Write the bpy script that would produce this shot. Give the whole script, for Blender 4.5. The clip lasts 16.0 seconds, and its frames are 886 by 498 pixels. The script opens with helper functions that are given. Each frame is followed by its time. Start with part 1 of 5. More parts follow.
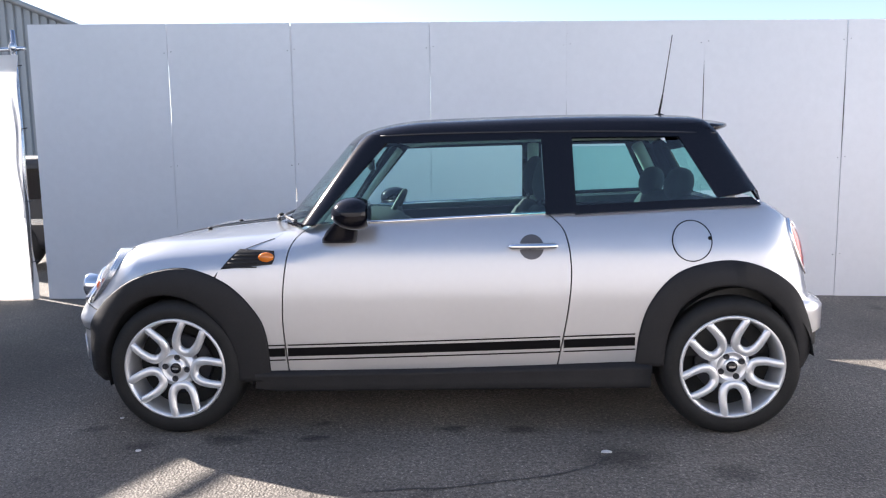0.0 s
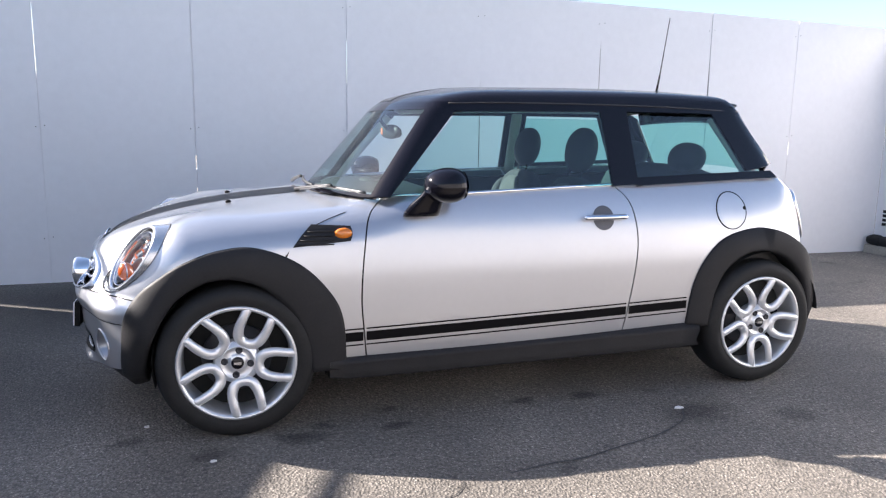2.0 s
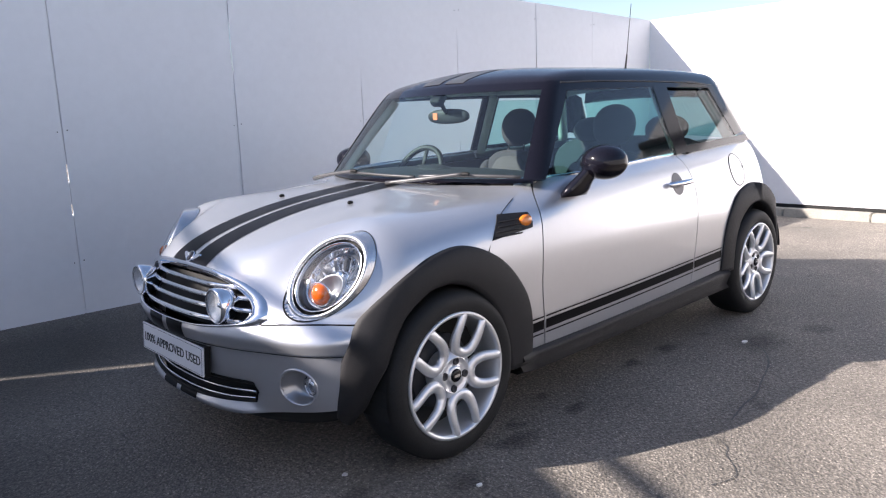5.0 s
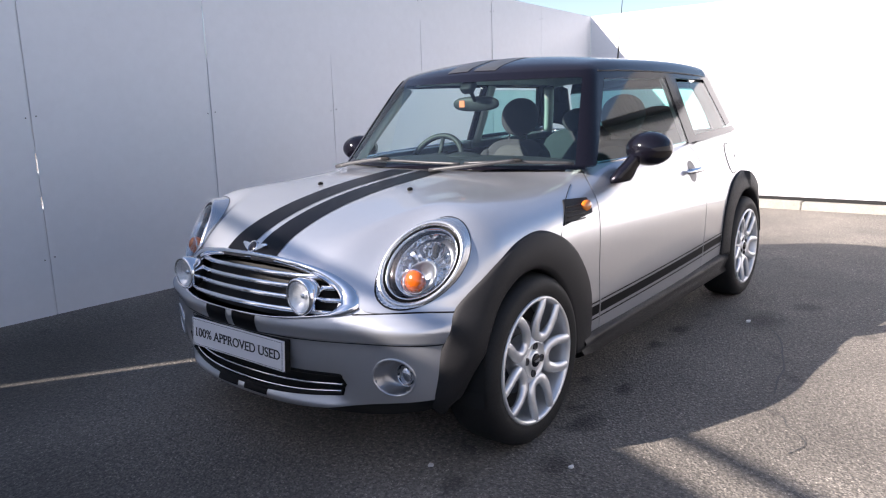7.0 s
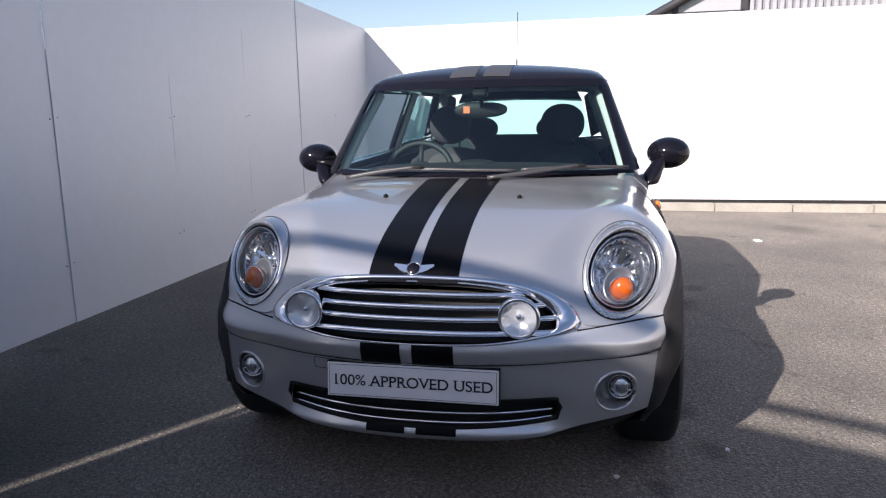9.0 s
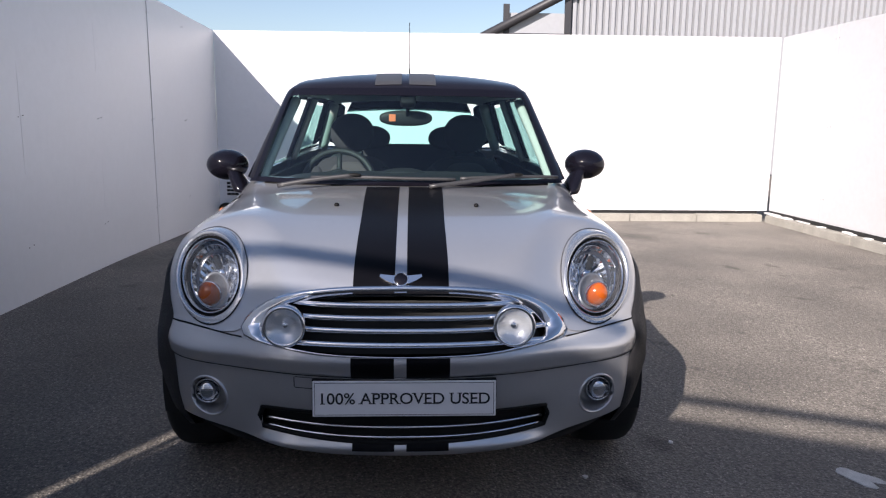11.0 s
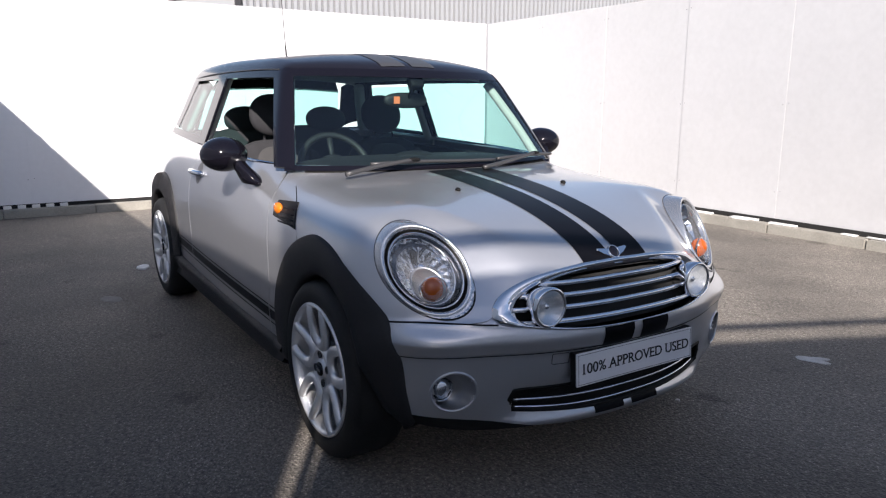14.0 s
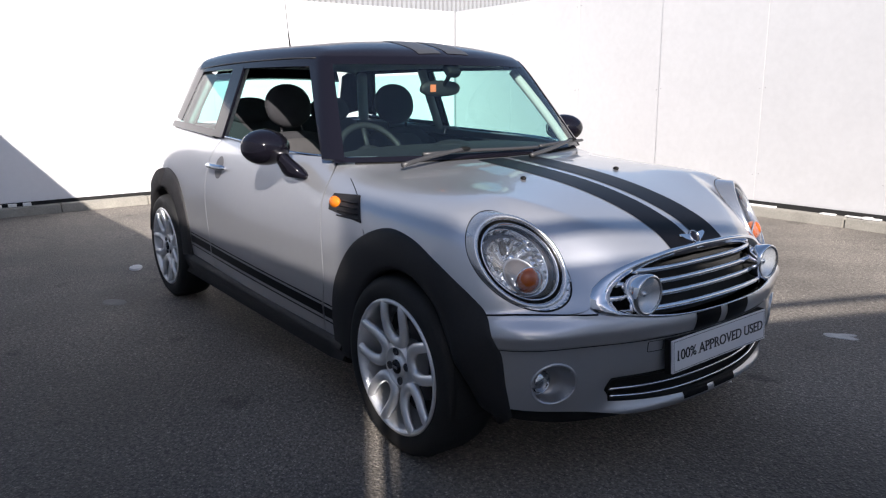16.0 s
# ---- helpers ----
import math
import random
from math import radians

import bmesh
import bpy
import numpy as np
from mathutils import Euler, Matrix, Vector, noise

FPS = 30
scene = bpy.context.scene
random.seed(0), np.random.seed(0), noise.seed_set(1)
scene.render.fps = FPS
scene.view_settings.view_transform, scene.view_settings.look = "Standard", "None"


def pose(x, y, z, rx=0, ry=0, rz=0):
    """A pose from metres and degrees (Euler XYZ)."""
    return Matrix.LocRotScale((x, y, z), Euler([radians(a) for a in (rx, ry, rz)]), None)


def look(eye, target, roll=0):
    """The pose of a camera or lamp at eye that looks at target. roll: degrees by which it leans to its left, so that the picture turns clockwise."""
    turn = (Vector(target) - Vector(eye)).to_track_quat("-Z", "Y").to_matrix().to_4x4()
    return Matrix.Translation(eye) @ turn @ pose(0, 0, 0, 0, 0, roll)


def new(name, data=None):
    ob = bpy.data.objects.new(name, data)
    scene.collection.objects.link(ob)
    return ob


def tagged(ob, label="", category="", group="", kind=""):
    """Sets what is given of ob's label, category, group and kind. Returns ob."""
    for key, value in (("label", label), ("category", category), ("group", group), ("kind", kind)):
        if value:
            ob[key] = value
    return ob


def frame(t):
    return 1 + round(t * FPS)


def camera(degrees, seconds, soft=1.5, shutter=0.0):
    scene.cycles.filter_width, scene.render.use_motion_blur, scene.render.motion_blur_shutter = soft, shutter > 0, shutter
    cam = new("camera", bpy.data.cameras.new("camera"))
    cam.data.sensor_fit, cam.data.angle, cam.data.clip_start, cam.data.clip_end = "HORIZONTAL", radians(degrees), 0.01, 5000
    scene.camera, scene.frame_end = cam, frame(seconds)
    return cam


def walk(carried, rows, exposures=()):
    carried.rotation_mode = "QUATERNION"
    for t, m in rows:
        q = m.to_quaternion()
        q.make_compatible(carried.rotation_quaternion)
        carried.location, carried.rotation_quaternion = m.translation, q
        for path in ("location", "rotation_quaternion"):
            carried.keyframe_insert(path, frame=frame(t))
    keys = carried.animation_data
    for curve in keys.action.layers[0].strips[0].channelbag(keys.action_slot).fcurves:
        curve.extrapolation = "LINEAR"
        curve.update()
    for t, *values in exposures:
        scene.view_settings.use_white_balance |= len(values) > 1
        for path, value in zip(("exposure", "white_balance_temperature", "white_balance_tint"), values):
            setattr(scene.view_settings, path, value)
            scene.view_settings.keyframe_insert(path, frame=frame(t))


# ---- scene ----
cam = camera(63.7, 16.0, soft=1.2)
PATH = [
    (0, (1.331, -3.878, 1.213), (1.254, -1.895, 0.97), -0.8),
    (0.5, (1.219, -3.896, 1.209), (1.217, -1.914, 0.942), 0.4),
    (1, (0.859, -3.819, 1.205), (1.049, -1.849, 0.921), -0.2),
    (1.5, (0.412, -3.728, 1.219), (0.801, -1.792, 0.901), 1.1),
    (2, (-0.03, -3.597, 1.215), (0.553, -1.713, 0.887), 0.8),
    (2.5, (-0.454, -3.407, 1.232), (0.301, -1.59, 0.875), 0.5),
    (3, (-0.832, -3.266, 1.239), (0.086, -1.521, 0.902), -1.0),
    (3.5, (-1.147, -3.003, 1.216), (-0.087, -1.342, 0.874), -1.7),
    (4, (-1.431, -2.778, 1.205), (-0.221, -1.222, 0.867), -1.7),
    (4.2, (-1.525, -2.701, 1.209), (-0.262, -1.191, 0.859), -1.9),
    (6.3, (-1.757, -2.334, 1.169), (-0.367, -0.944, 0.798), -1.8),
    (6.5, (-1.815, -2.277, 1.177), (-0.408, -0.907, 0.798), -1.5),
    (7, (-2.063, -2.054, 1.181), (-0.532, -0.825, 0.798), -1.6),
    (7.5, (-2.274, -1.694, 1.172), (-0.621, -0.636, 0.786), -0.6),
    (8, (-2.466, -1.287, 1.174), (-0.71, -0.407, 0.794), -0.4),
    (8.5, (-2.58, -0.88, 1.174), (-0.717, -0.252, 0.805), -0.6),
    (9, (-2.602, -0.509, 1.182), (-0.678, -0.105, 0.814), -1.0),
    (9.5, (-2.622, -0.218, 1.177), (-0.661, -0.039, 0.826), -1.1),
    (10, (-2.612, -0.112, 1.161), (-0.641, -0.061, 0.83), -0.6),
    (10.2, (-2.606, -0.087, 1.155), (-0.633, -0.064, 0.829), 0.0),
    (12.3, (-2.556, 0.481, 1.201), (-0.631, 0.083, 0.831), 1.4),
    (12.5, (-2.522, 0.673, 1.184), (-0.618, 0.185, 0.816), 2.0),
    (12.7, (-2.447, 0.92, 1.189), (-0.588, 0.294, 0.801), 1.9),
    (13, (-2.429, 1.086, 1.197), (-0.598, 0.38, 0.809), 1.9),
    (13.5, (-2.277, 1.4, 1.188), (-0.532, 0.51, 0.785), 0.8),
    (14, (-2.154, 1.69, 1.192), (-0.504, 0.632, 0.792), 0.3),
    (14.5, (-2.07, 1.862, 1.194), (-0.496, 0.697, 0.789), -0.1),
    (15, (-1.979, 1.931, 1.2), (-0.416, 0.753, 0.786), -0.9),
    (15.5, (-1.89, 1.979, 1.195), (-0.331, 0.799, 0.772), -1.3),
    (16, (-1.857, 2.016, 1.186), (-0.301, 0.835, 0.758), -0.5),
]
walk(cam, [(t, look(eye, target, roll)) for t, eye, target, roll in PATH],
     exposures=((0.0, 1.84, 6600, 15), (1.5, 1.93, 6600, 15), (3.0, 1.92, 6600, 15), (4.0, 1.68, 6600, 16), (7.0, 1.52, 6600, 17), (9.5, 1.0, 6600, 18), (12.5, 0.9, 6600, 16), (16.0, 1.0, 6550, 14)))


# ---- light ----
SUN = Vector((-1.45, 0.87, 1.0)).normalized()
world = bpy.data.worlds.new("sky")
scene.world = world
world.use_nodes = True
wn = world.node_tree.nodes
sky = wn.new("ShaderNodeTexSky")
sky.sky_type = "NISHITA"
sky.sun_disc = False
sky.sun_elevation = math.asin(SUN.z)
sky.sun_rotation = math.atan2(SUN.x, SUN.y) % (2 * math.pi)
sky.air_density, sky.dust_density, sky.ozone_density = 1.0, 0.8, 1.2
wn["Background"].inputs["Strength"].default_value = 0.075
world.node_tree.links.new(sky.outputs[0], wn["Background"].inputs["Color"])
lamp = bpy.data.lights.new("sun", "SUN")
lamp.energy, lamp.angle, lamp.color = 4.6, radians(0.55), (1.0, 0.95, 0.88)
sun = new("sun", lamp)
sun.matrix_world = look(SUN * 30, (0, 0, 0))


# ---- materials ----
def material(name, color, rough=0.5, metal=0.0, vary=0.0, scale=6.0, bump=0.0, bump_scale=120.0, coat=0.0, spec=0.5, rough_vary=0.0):
    """A principled material with colour variation at two scales and a fine bump."""
    m = bpy.data.materials.new(name)
    m.use_nodes = True
    n, k = m.node_tree.nodes, m.node_tree.links
    b = n["Principled BSDF"]
    b.inputs["Base Color"].default_value = (*color, 1)
    b.inputs["Roughness"].default_value = rough
    b.inputs["Metallic"].default_value = metal
    b.inputs["Coat Weight"].default_value = coat
    b.inputs["Coat Roughness"].default_value = 0.04
    b.inputs["Specular IOR Level"].default_value = spec
    where = n.new("ShaderNodeNewGeometry")
    if vary or rough_vary:
        big, small = n.new("ShaderNodeTexNoise"), n.new("ShaderNodeTexNoise")
        big.inputs["Scale"].default_value, small.inputs["Scale"].default_value = scale, scale * 14
        big.inputs["Detail"].default_value = small.inputs["Detail"].default_value = 6
        mix = n.new("ShaderNodeMath")
        mix.operation = "ADD"
        for i, t in enumerate((big, small)):
            k.new(where.outputs["Position"], t.inputs["Vector"])
            k.new(t.outputs["Fac"], mix.inputs[i])
        ramp = n.new("ShaderNodeMapRange")
        ramp.inputs["From Min"].default_value, ramp.inputs["From Max"].default_value = 0.65, 1.35
        ramp.inputs["To Min"].default_value, ramp.inputs["To Max"].default_value = 1 - vary, 1 + vary
        k.new(mix.outputs[0], ramp.inputs["Value"])
        mul = n.new("ShaderNodeVectorMath")
        mul.operation = "SCALE"
        mul.inputs[0].default_value = color
        k.new(ramp.outputs[0], mul.inputs["Scale"])
        k.new(mul.outputs[0], b.inputs["Base Color"])
        if rough_vary:
            r2 = n.new("ShaderNodeMapRange")
            r2.inputs["From Min"].default_value, r2.inputs["From Max"].default_value = 0.65, 1.35
            r2.inputs["To Min"].default_value, r2.inputs["To Max"].default_value = max(0.02, rough - rough_vary), min(1, rough + rough_vary)
            k.new(mix.outputs[0], r2.inputs["Value"])
            k.new(r2.outputs[0], b.inputs["Roughness"])
    if bump:
        t, bu = n.new("ShaderNodeTexNoise"), n.new("ShaderNodeBump")
        t.inputs["Scale"].default_value, t.inputs["Detail"].default_value = bump_scale, 4
        k.new(where.outputs["Position"], t.inputs["Vector"])
        bu.inputs["Strength"].default_value, bu.inputs["Distance"].default_value = bump, 0.004
        k.new(t.outputs["Fac"], bu.inputs["Height"])
        k.new(bu.outputs[0], b.inputs["Normal"])
    return m


def glass(name, tint, gloss=0.02):
    """Thin glazing: clear with a tint, mirror gloss by Fresnel."""
    m = bpy.data.materials.new(name)
    m.use_nodes = True
    n, k = m.node_tree.nodes, m.node_tree.links
    n.remove(n["Principled BSDF"])
    clear, shine, edge, power, schlick, mix = (n.new("ShaderNode" + t) for t in ("BsdfTransparent", "BsdfGlossy", "LayerWeight", "Math", "MapRange", "MixShader"))
    clear.inputs["Color"].default_value = (*tint, 1)
    shine.inputs["Roughness"].default_value = gloss
    edge.inputs["Blend"].default_value = 0.5
    power.operation = "POWER"
    power.inputs[1].default_value = 5.0
    schlick.inputs["To Min"].default_value, schlick.inputs["To Max"].default_value = 0.10, 1.0
    k.new(edge.outputs["Facing"], power.inputs[0])
    k.new(power.outputs[0], schlick.inputs["Value"])
    k.new(schlick.outputs[0], mix.inputs[0])
    k.new(clear.outputs[0], mix.inputs[1])
    k.new(shine.outputs[0], mix.inputs[2])
    k.new(mix.outputs[0], n["Material Output"].inputs["Surface"])
    return m


SILVER = material("silver_paint", (0.545, 0.557, 0.588), 0.275, 0.72, coat=1.0, vary=0.015, scale=3)
BLACK = material("black_gloss", (0.006, 0.0055, 0.009), 0.08, spec=0.35)
STRIPE = material("stripe_vinyl", (0.004, 0.004, 0.0055), 0.32, spec=0.1)
ROOF = material("roof_black", (0.010, 0.009, 0.013), 0.16, spec=0.4)
ROOFSTRIPE = material("roof_stripe_silver", (0.062, 0.062, 0.065), 0.4, 0.2)
PLASTIC = material("grained_black_plastic", (0.021, 0.0205, 0.022), 0.55, vary=0.15, scale=9, bump=0.25, bump_scale=500, spec=0.22)
GREY_PLASTIC = material("dark_grey_paint", (0.10, 0.10, 0.11), 0.4, 0.4)
GUTTER = material("gutter_grey", (0.03, 0.029, 0.03), 0.5, 0.0)
RUBBER = material("tyre_rubber", (0.016, 0.016, 0.0165), 0.62, vary=0.3, scale=12, bump=0.2, bump_scale=200, spec=0.28)
SEAL = material("rubber_seal", (0.006, 0.006, 0.006), 0.6, spec=0.2)
WIPER = material("satin_black_wiper", (0.04, 0.04, 0.042), 0.42, spec=0.5)
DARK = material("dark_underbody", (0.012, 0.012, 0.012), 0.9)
CHROME = material("chrome", (0.86, 0.87, 0.9), 0.06, 1.0)
SATIN = material("satin_chrome", (0.7, 0.71, 0.74), 0.22, 1.0)
ALLOY = material("alloy_silver", (0.76, 0.77, 0.79), 0.29, 0.6, vary=0.03, coat=0.5)
AMBER = material("amber_plastic", (0.45, 0.085, 0.006), 0.15, coat=1.0)
AMBER_SIDE = material("side_amber_plastic", (0.68, 0.18, 0.010), 0.15, coat=1.0)
RED = material("red_plastic", (0.5, 0.015, 0.01), 0.15, coat=1.0)
CLOTH = material("grey_black_cloth", (0.026, 0.026, 0.030), 0.9, vary=0.2, scale=20, bump=0.3, bump_scale=600)
CLOTH_GREY = material("grey_cloth", (0.052, 0.051, 0.053), 0.9, vary=0.12, scale=20, bump=0.3, bump_scale=600)
LINING = material("headlining", (0.5, 0.49, 0.46), 0.95, vary=0.05)
DASH = material("dashboard_plastic", (0.014, 0.014, 0.015), 0.6, bump=0.2, bump_scale=400)
WHITE = material("plate_white", (0.72, 0.72, 0.74), 0.35, vary=0.02)
INK = material("printed_ink", (0.01, 0.01, 0.012), 0.5)
SCREEN_GLASS = glass("windscreen_glass", (0.74, 0.91, 0.88))
SIDE_GLASS = glass("green_side_glass", (0.55, 0.87, 0.83))
LENS = glass("clear_lens", (0.93, 0.95, 0.97))
MIRROR = material("mirror_glass", (0.8, 0.82, 0.84), 0.03, 1.0)
SHEET = material("white_hoarding_paint", (0.74, 0.74, 0.76), 0.4, vary=0.03, scale=1.3, bump=0.05, bump_scale=14, rough_vary=0.1)
# the hoarding white, greyed so the car's door mirrors less sunlight
SHEET_DIM = material("dimmed_hoarding_paint", (0.53, 0.53, 0.54), 0.5, vary=0.05, scale=1.3, bump=0.05, bump_scale=14, rough_vary=0.1)
KERB = material("kerb_concrete", (0.30, 0.285, 0.25), 0.85, vary=0.22, scale=5, bump=0.5, bump_scale=90)
TIMBER = material("old_timber", (0.09, 0.07, 0.05), 0.9, vary=0.3, scale=15)
CLAD = material("grey_cladding", (0.36, 0.37, 0.39), 0.45, 0.2, vary=0.05, scale=1)
DARKCLAD = material("dark_steel", (0.03, 0.03, 0.035), 0.5)
LITTER = material("white_litter", (0.75, 0.74, 0.72), 0.8, vary=0.1, scale=30)


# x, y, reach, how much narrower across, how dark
# oil spots; the last four, wide, deepen the yard's shade by colour
DARK_SPOTS = ((0.612, -0.858, 0.08, 2.0, 0.35), (0.224, -0.87, 0.11, 1.8, 0.4), (1.234, -0.747, 0.08, 2.0, 0.45), (1.55, -0.755, 0.09, 1.6, 0.4), (0.633, -0.679, 0.06, 1.5, 0.5), (0.347, -0.769, 0.05, 1.3, 0.5), (-0.10, -0.95, 0.08, 1.2, 0.5), (-0.42, -0.75, 0.07, 1.2, 0.5), (1.95, -1.06, 0.2, 1.8, 0.5), (2.35, -1.2, 0.12, 1.2, 0.6), (5.3, -2.6, 0.35, 1.5, 0.65), (2.6, 1.0, 0.3, 1.5, 0.7), (-0.9, 1.75, 1.2, 1.3, 0.36), (1.2, 1.7, 1.4, 1.6, 0.74), (-1.5, 0.2, 1.0, 1.0, 0.48), (3.7, 1.5, 1.4, 1.1, 0.85))


def asphalt():
    m = bpy.data.materials.new("asphalt")
    m.use_nodes = True
    n, k = m.node_tree.nodes, m.node_tree.links
    b = n["Principled BSDF"]
    where = n.new("ShaderNodeNewGeometry")
    def tex(kind, scale, detail=5.0):
        t = n.new("ShaderNodeTex" + kind)
        t.inputs["Scale"].default_value = scale
        if kind == "Noise":
            t.inputs["Detail"].default_value = detail
        k.new(where.outputs["Position"], t.inputs["Vector"])
        return t
    def ramp(src, lo, hi, a, c):
        r = n.new("ShaderNodeMapRange")
        for key, v in (("From Min", lo), ("From Max", hi), ("To Min", a), ("To Max", c)):
            r.inputs[key].default_value = v
        k.new(src, r.inputs["Value"])
        return r.outputs[0]
    def times(a, c):
        r = n.new("ShaderNodeMath")
        r.operation = "MULTIPLY"
        k.new(a, r.inputs[0])
        k.new(c, r.inputs[1])
        return r.outputs[0]
    stones = tex("Voronoi", 95)
    grain = tex("Noise", 60, 8)
    stain = tex("Noise", 1.1, 6)
    blotch = tex("Noise", 3.3, 3)
    v = times(ramp(stones.outputs["Distance"], 0.05, 0.75, 1.28, 0.8), ramp(grain.outputs["Fac"], 0.32, 0.68, 0.64, 1.36))
    v = times(v, ramp(stain.outputs["Fac"], 0.35, 0.65, 0.74, 1.22))
    v = times(v, ramp(blotch.outputs["Fac"], 0.28, 0.36, 0.62, 1.0))
    # pale stones in the surface
    chips = n.new("ShaderNodeSeparateColor")
    k.new(tex("Voronoi", 210).outputs["Color"], chips.inputs[0])
    v = times(v, ramp(chips.outputs["Red"], 0.86, 0.99, 1.0, 2.1))
    pits = ramp(chips.outputs["Green"], 0.75, 1.0, 1.0, 0.55)
    v = times(v, pits)
    # oil spots with wavering edges, and the wide painted darkening of the shaded yard
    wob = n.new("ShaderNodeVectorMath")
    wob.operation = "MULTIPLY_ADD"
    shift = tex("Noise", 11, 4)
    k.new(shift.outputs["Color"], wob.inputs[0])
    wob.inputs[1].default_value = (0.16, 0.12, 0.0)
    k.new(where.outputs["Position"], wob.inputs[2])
    for x, y, r, squash, depth in DARK_SPOTS:
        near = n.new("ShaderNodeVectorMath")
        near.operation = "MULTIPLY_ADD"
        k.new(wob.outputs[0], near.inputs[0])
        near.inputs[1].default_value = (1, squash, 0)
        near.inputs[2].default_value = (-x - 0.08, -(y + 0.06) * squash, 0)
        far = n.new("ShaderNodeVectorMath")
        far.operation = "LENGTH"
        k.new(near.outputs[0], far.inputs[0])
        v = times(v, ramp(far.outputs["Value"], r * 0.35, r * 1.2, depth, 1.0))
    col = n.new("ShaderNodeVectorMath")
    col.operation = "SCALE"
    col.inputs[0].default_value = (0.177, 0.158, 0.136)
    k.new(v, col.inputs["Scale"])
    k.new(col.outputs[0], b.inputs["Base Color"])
    k.new(ramp(stain.outputs["Fac"], 0.3, 0.7, 0.7, 0.9), b.inputs["Roughness"])
    bu = n.new("ShaderNodeBump")
    bu.inputs["Strength"].default_value, bu.inputs["Distance"].default_value = 0.8, 0.005
    k.new(ramp(stones.outputs["Distance"], 0.0, 0.7, 1.0, 0.0), bu.inputs["Height"])
    k.new(bu.outputs[0], b.inputs["Normal"])
    return m


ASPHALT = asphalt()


# ---- builders ----
def mesh(name, verts, faces, mat=None, parent=None, label="", smooth=True, rim=()):
    """One mesh object; rim: vertex indices of a hard edge."""
    me = bpy.data.meshes.new(name)
    me.from_pydata([tuple(map(float, v)) for v in verts], [], [tuple(map(int, f)) for f in faces])
    if smooth:
        me.polygons.foreach_set("use_smooth", [True] * len(me.polygons))
    if len(rim):
        hard = set(map(int, rim))
        for e in me.edges:
            if e.vertices[0] in hard and e.vertices[1] in hard:
                e.use_edge_sharp = True
    me.update()
    if mat:
        me.materials.append(mat)
    ob = new(name, me)
    if parent:
        ob.parent = parent
    if label:
        ob["label"] = label
    return ob


def part(name, bm, mat, parent, label="", smooth=False):
    me = bpy.data.meshes.new(name)
    bmesh.ops.recalc_face_normals(bm, faces=bm.faces)
    for f in bm.faces:
        f.smooth = smooth
    bm.to_mesh(me)
    bm.free()
    me.materials.append(mat)
    ob = new(name, me)
    ob.parent = parent
    if label:
        ob["label"] = label
    return ob


def thing(name, label, category, group="", kind=""):
    return tagged(new(name), label, category, group, kind)


def box_bm(x0, y0, z0, x1, y1, z1, bevel=0.0, segs=2, bm=None):
    bm = bm or bmesh.new()
    r = bmesh.ops.create_cube(bm, size=1, matrix=Matrix.LocRotScale(((x0 + x1) / 2, (y0 + y1) / 2, (z0 + z1) / 2), None, (abs(x1 - x0), abs(y1 - y0), abs(z1 - z0))))
    if bevel:
        es = list({e for v in r["verts"] for e in v.link_edges})
        bmesh.ops.bevel(bm, geom=es, offset=bevel, segments=segs, affect="EDGES", profile=0.5)
    return bm


def box(name, x0, y0, z0, x1, y1, z1, mat, parent=None, label="", bevel=0.0, segs=2, smooth=False):
    return part(name, box_bm(x0, y0, z0, x1, y1, z1, bevel, segs), mat, parent, label, smooth)


def spline(points, n):
    """n points along a smooth line through the points (Catmull-Rom, even by length)."""
    p = np.array(points, float)
    if len(p) == 2:
        return p[0] + (p[1] - p[0]) * np.linspace(0, 1, n)[:, None]
    q = np.vstack([2 * p[0] - p[1], p, 2 * p[-1] - p[-2]])
    out = []
    for i in range(len(p) - 1):
        a, b, c, d = q[i:i + 4]
        t = np.linspace(0, 1, 24, endpoint=i == len(p) - 2)[:, None]
        out.append(0.5 * (2 * b + (c - a) * t + (2 * a - 5 * b + 4 * c - d) * t ** 2 + (3 * b - a - 3 * c + d) * t ** 3))
    s = np.vstack(out)
    run = np.r_[0, np.cumsum(np.linalg.norm(np.diff(s, axis=0), axis=1))]
    want = np.linspace(0, run[-1], n)
    return np.stack([np.interp(want, run, s[:, i]) for i in range(s.shape[1])], 1)


def tube_data(points, radius, sides=8, flat=1.0, closed=False, up=(0, 0, 1)):
    """Vertices and faces of a tube along points; radius may be a list; flat squeezes it along the second axis."""
    p = np.array(points, float)
    n = len(p)
    r = np.broadcast_to(np.array(radius, float), (n,))
    tan = np.roll(p, -1, 0) - np.roll(p, 1, 0) if closed else np.gradient(p, axis=0)
    tan /= np.linalg.norm(tan, axis=1)[:, None] + 1e-12
    ups = np.broadcast_to(np.array(up, float), (n, 3))
    a = np.cross(tan, ups)
    bad = np.linalg.norm(a, axis=1) < 1e-4
    a[bad] = np.cross(tan[bad], (1.0, 0.3, 0.0))
    a /= np.linalg.norm(a, axis=1)[:, None]
    b = np.cross(a, tan)
    ang = np.linspace(0, 2 * math.pi, sides, endpoint=False)
    v = (p[:, None] + r[:, None, None] * (a[:, None] * np.cos(ang)[None, :, None] + flat * b[:, None] * np.sin(ang)[None, :, None])).reshape(-1, 3)
    f = []
    for i in range(n if closed else n - 1):
        for j in range(sides):
            i2, j2 = (i + 1) % n, (j + 1) % sides
            f.append((i * sides + j, i * sides + j2, i2 * sides + j2, i2 * sides + j))
    if not closed:
        f += [tuple(range(sides))[::-1], tuple((n - 1) * sides + j for j in range(sides))]
    return v, f


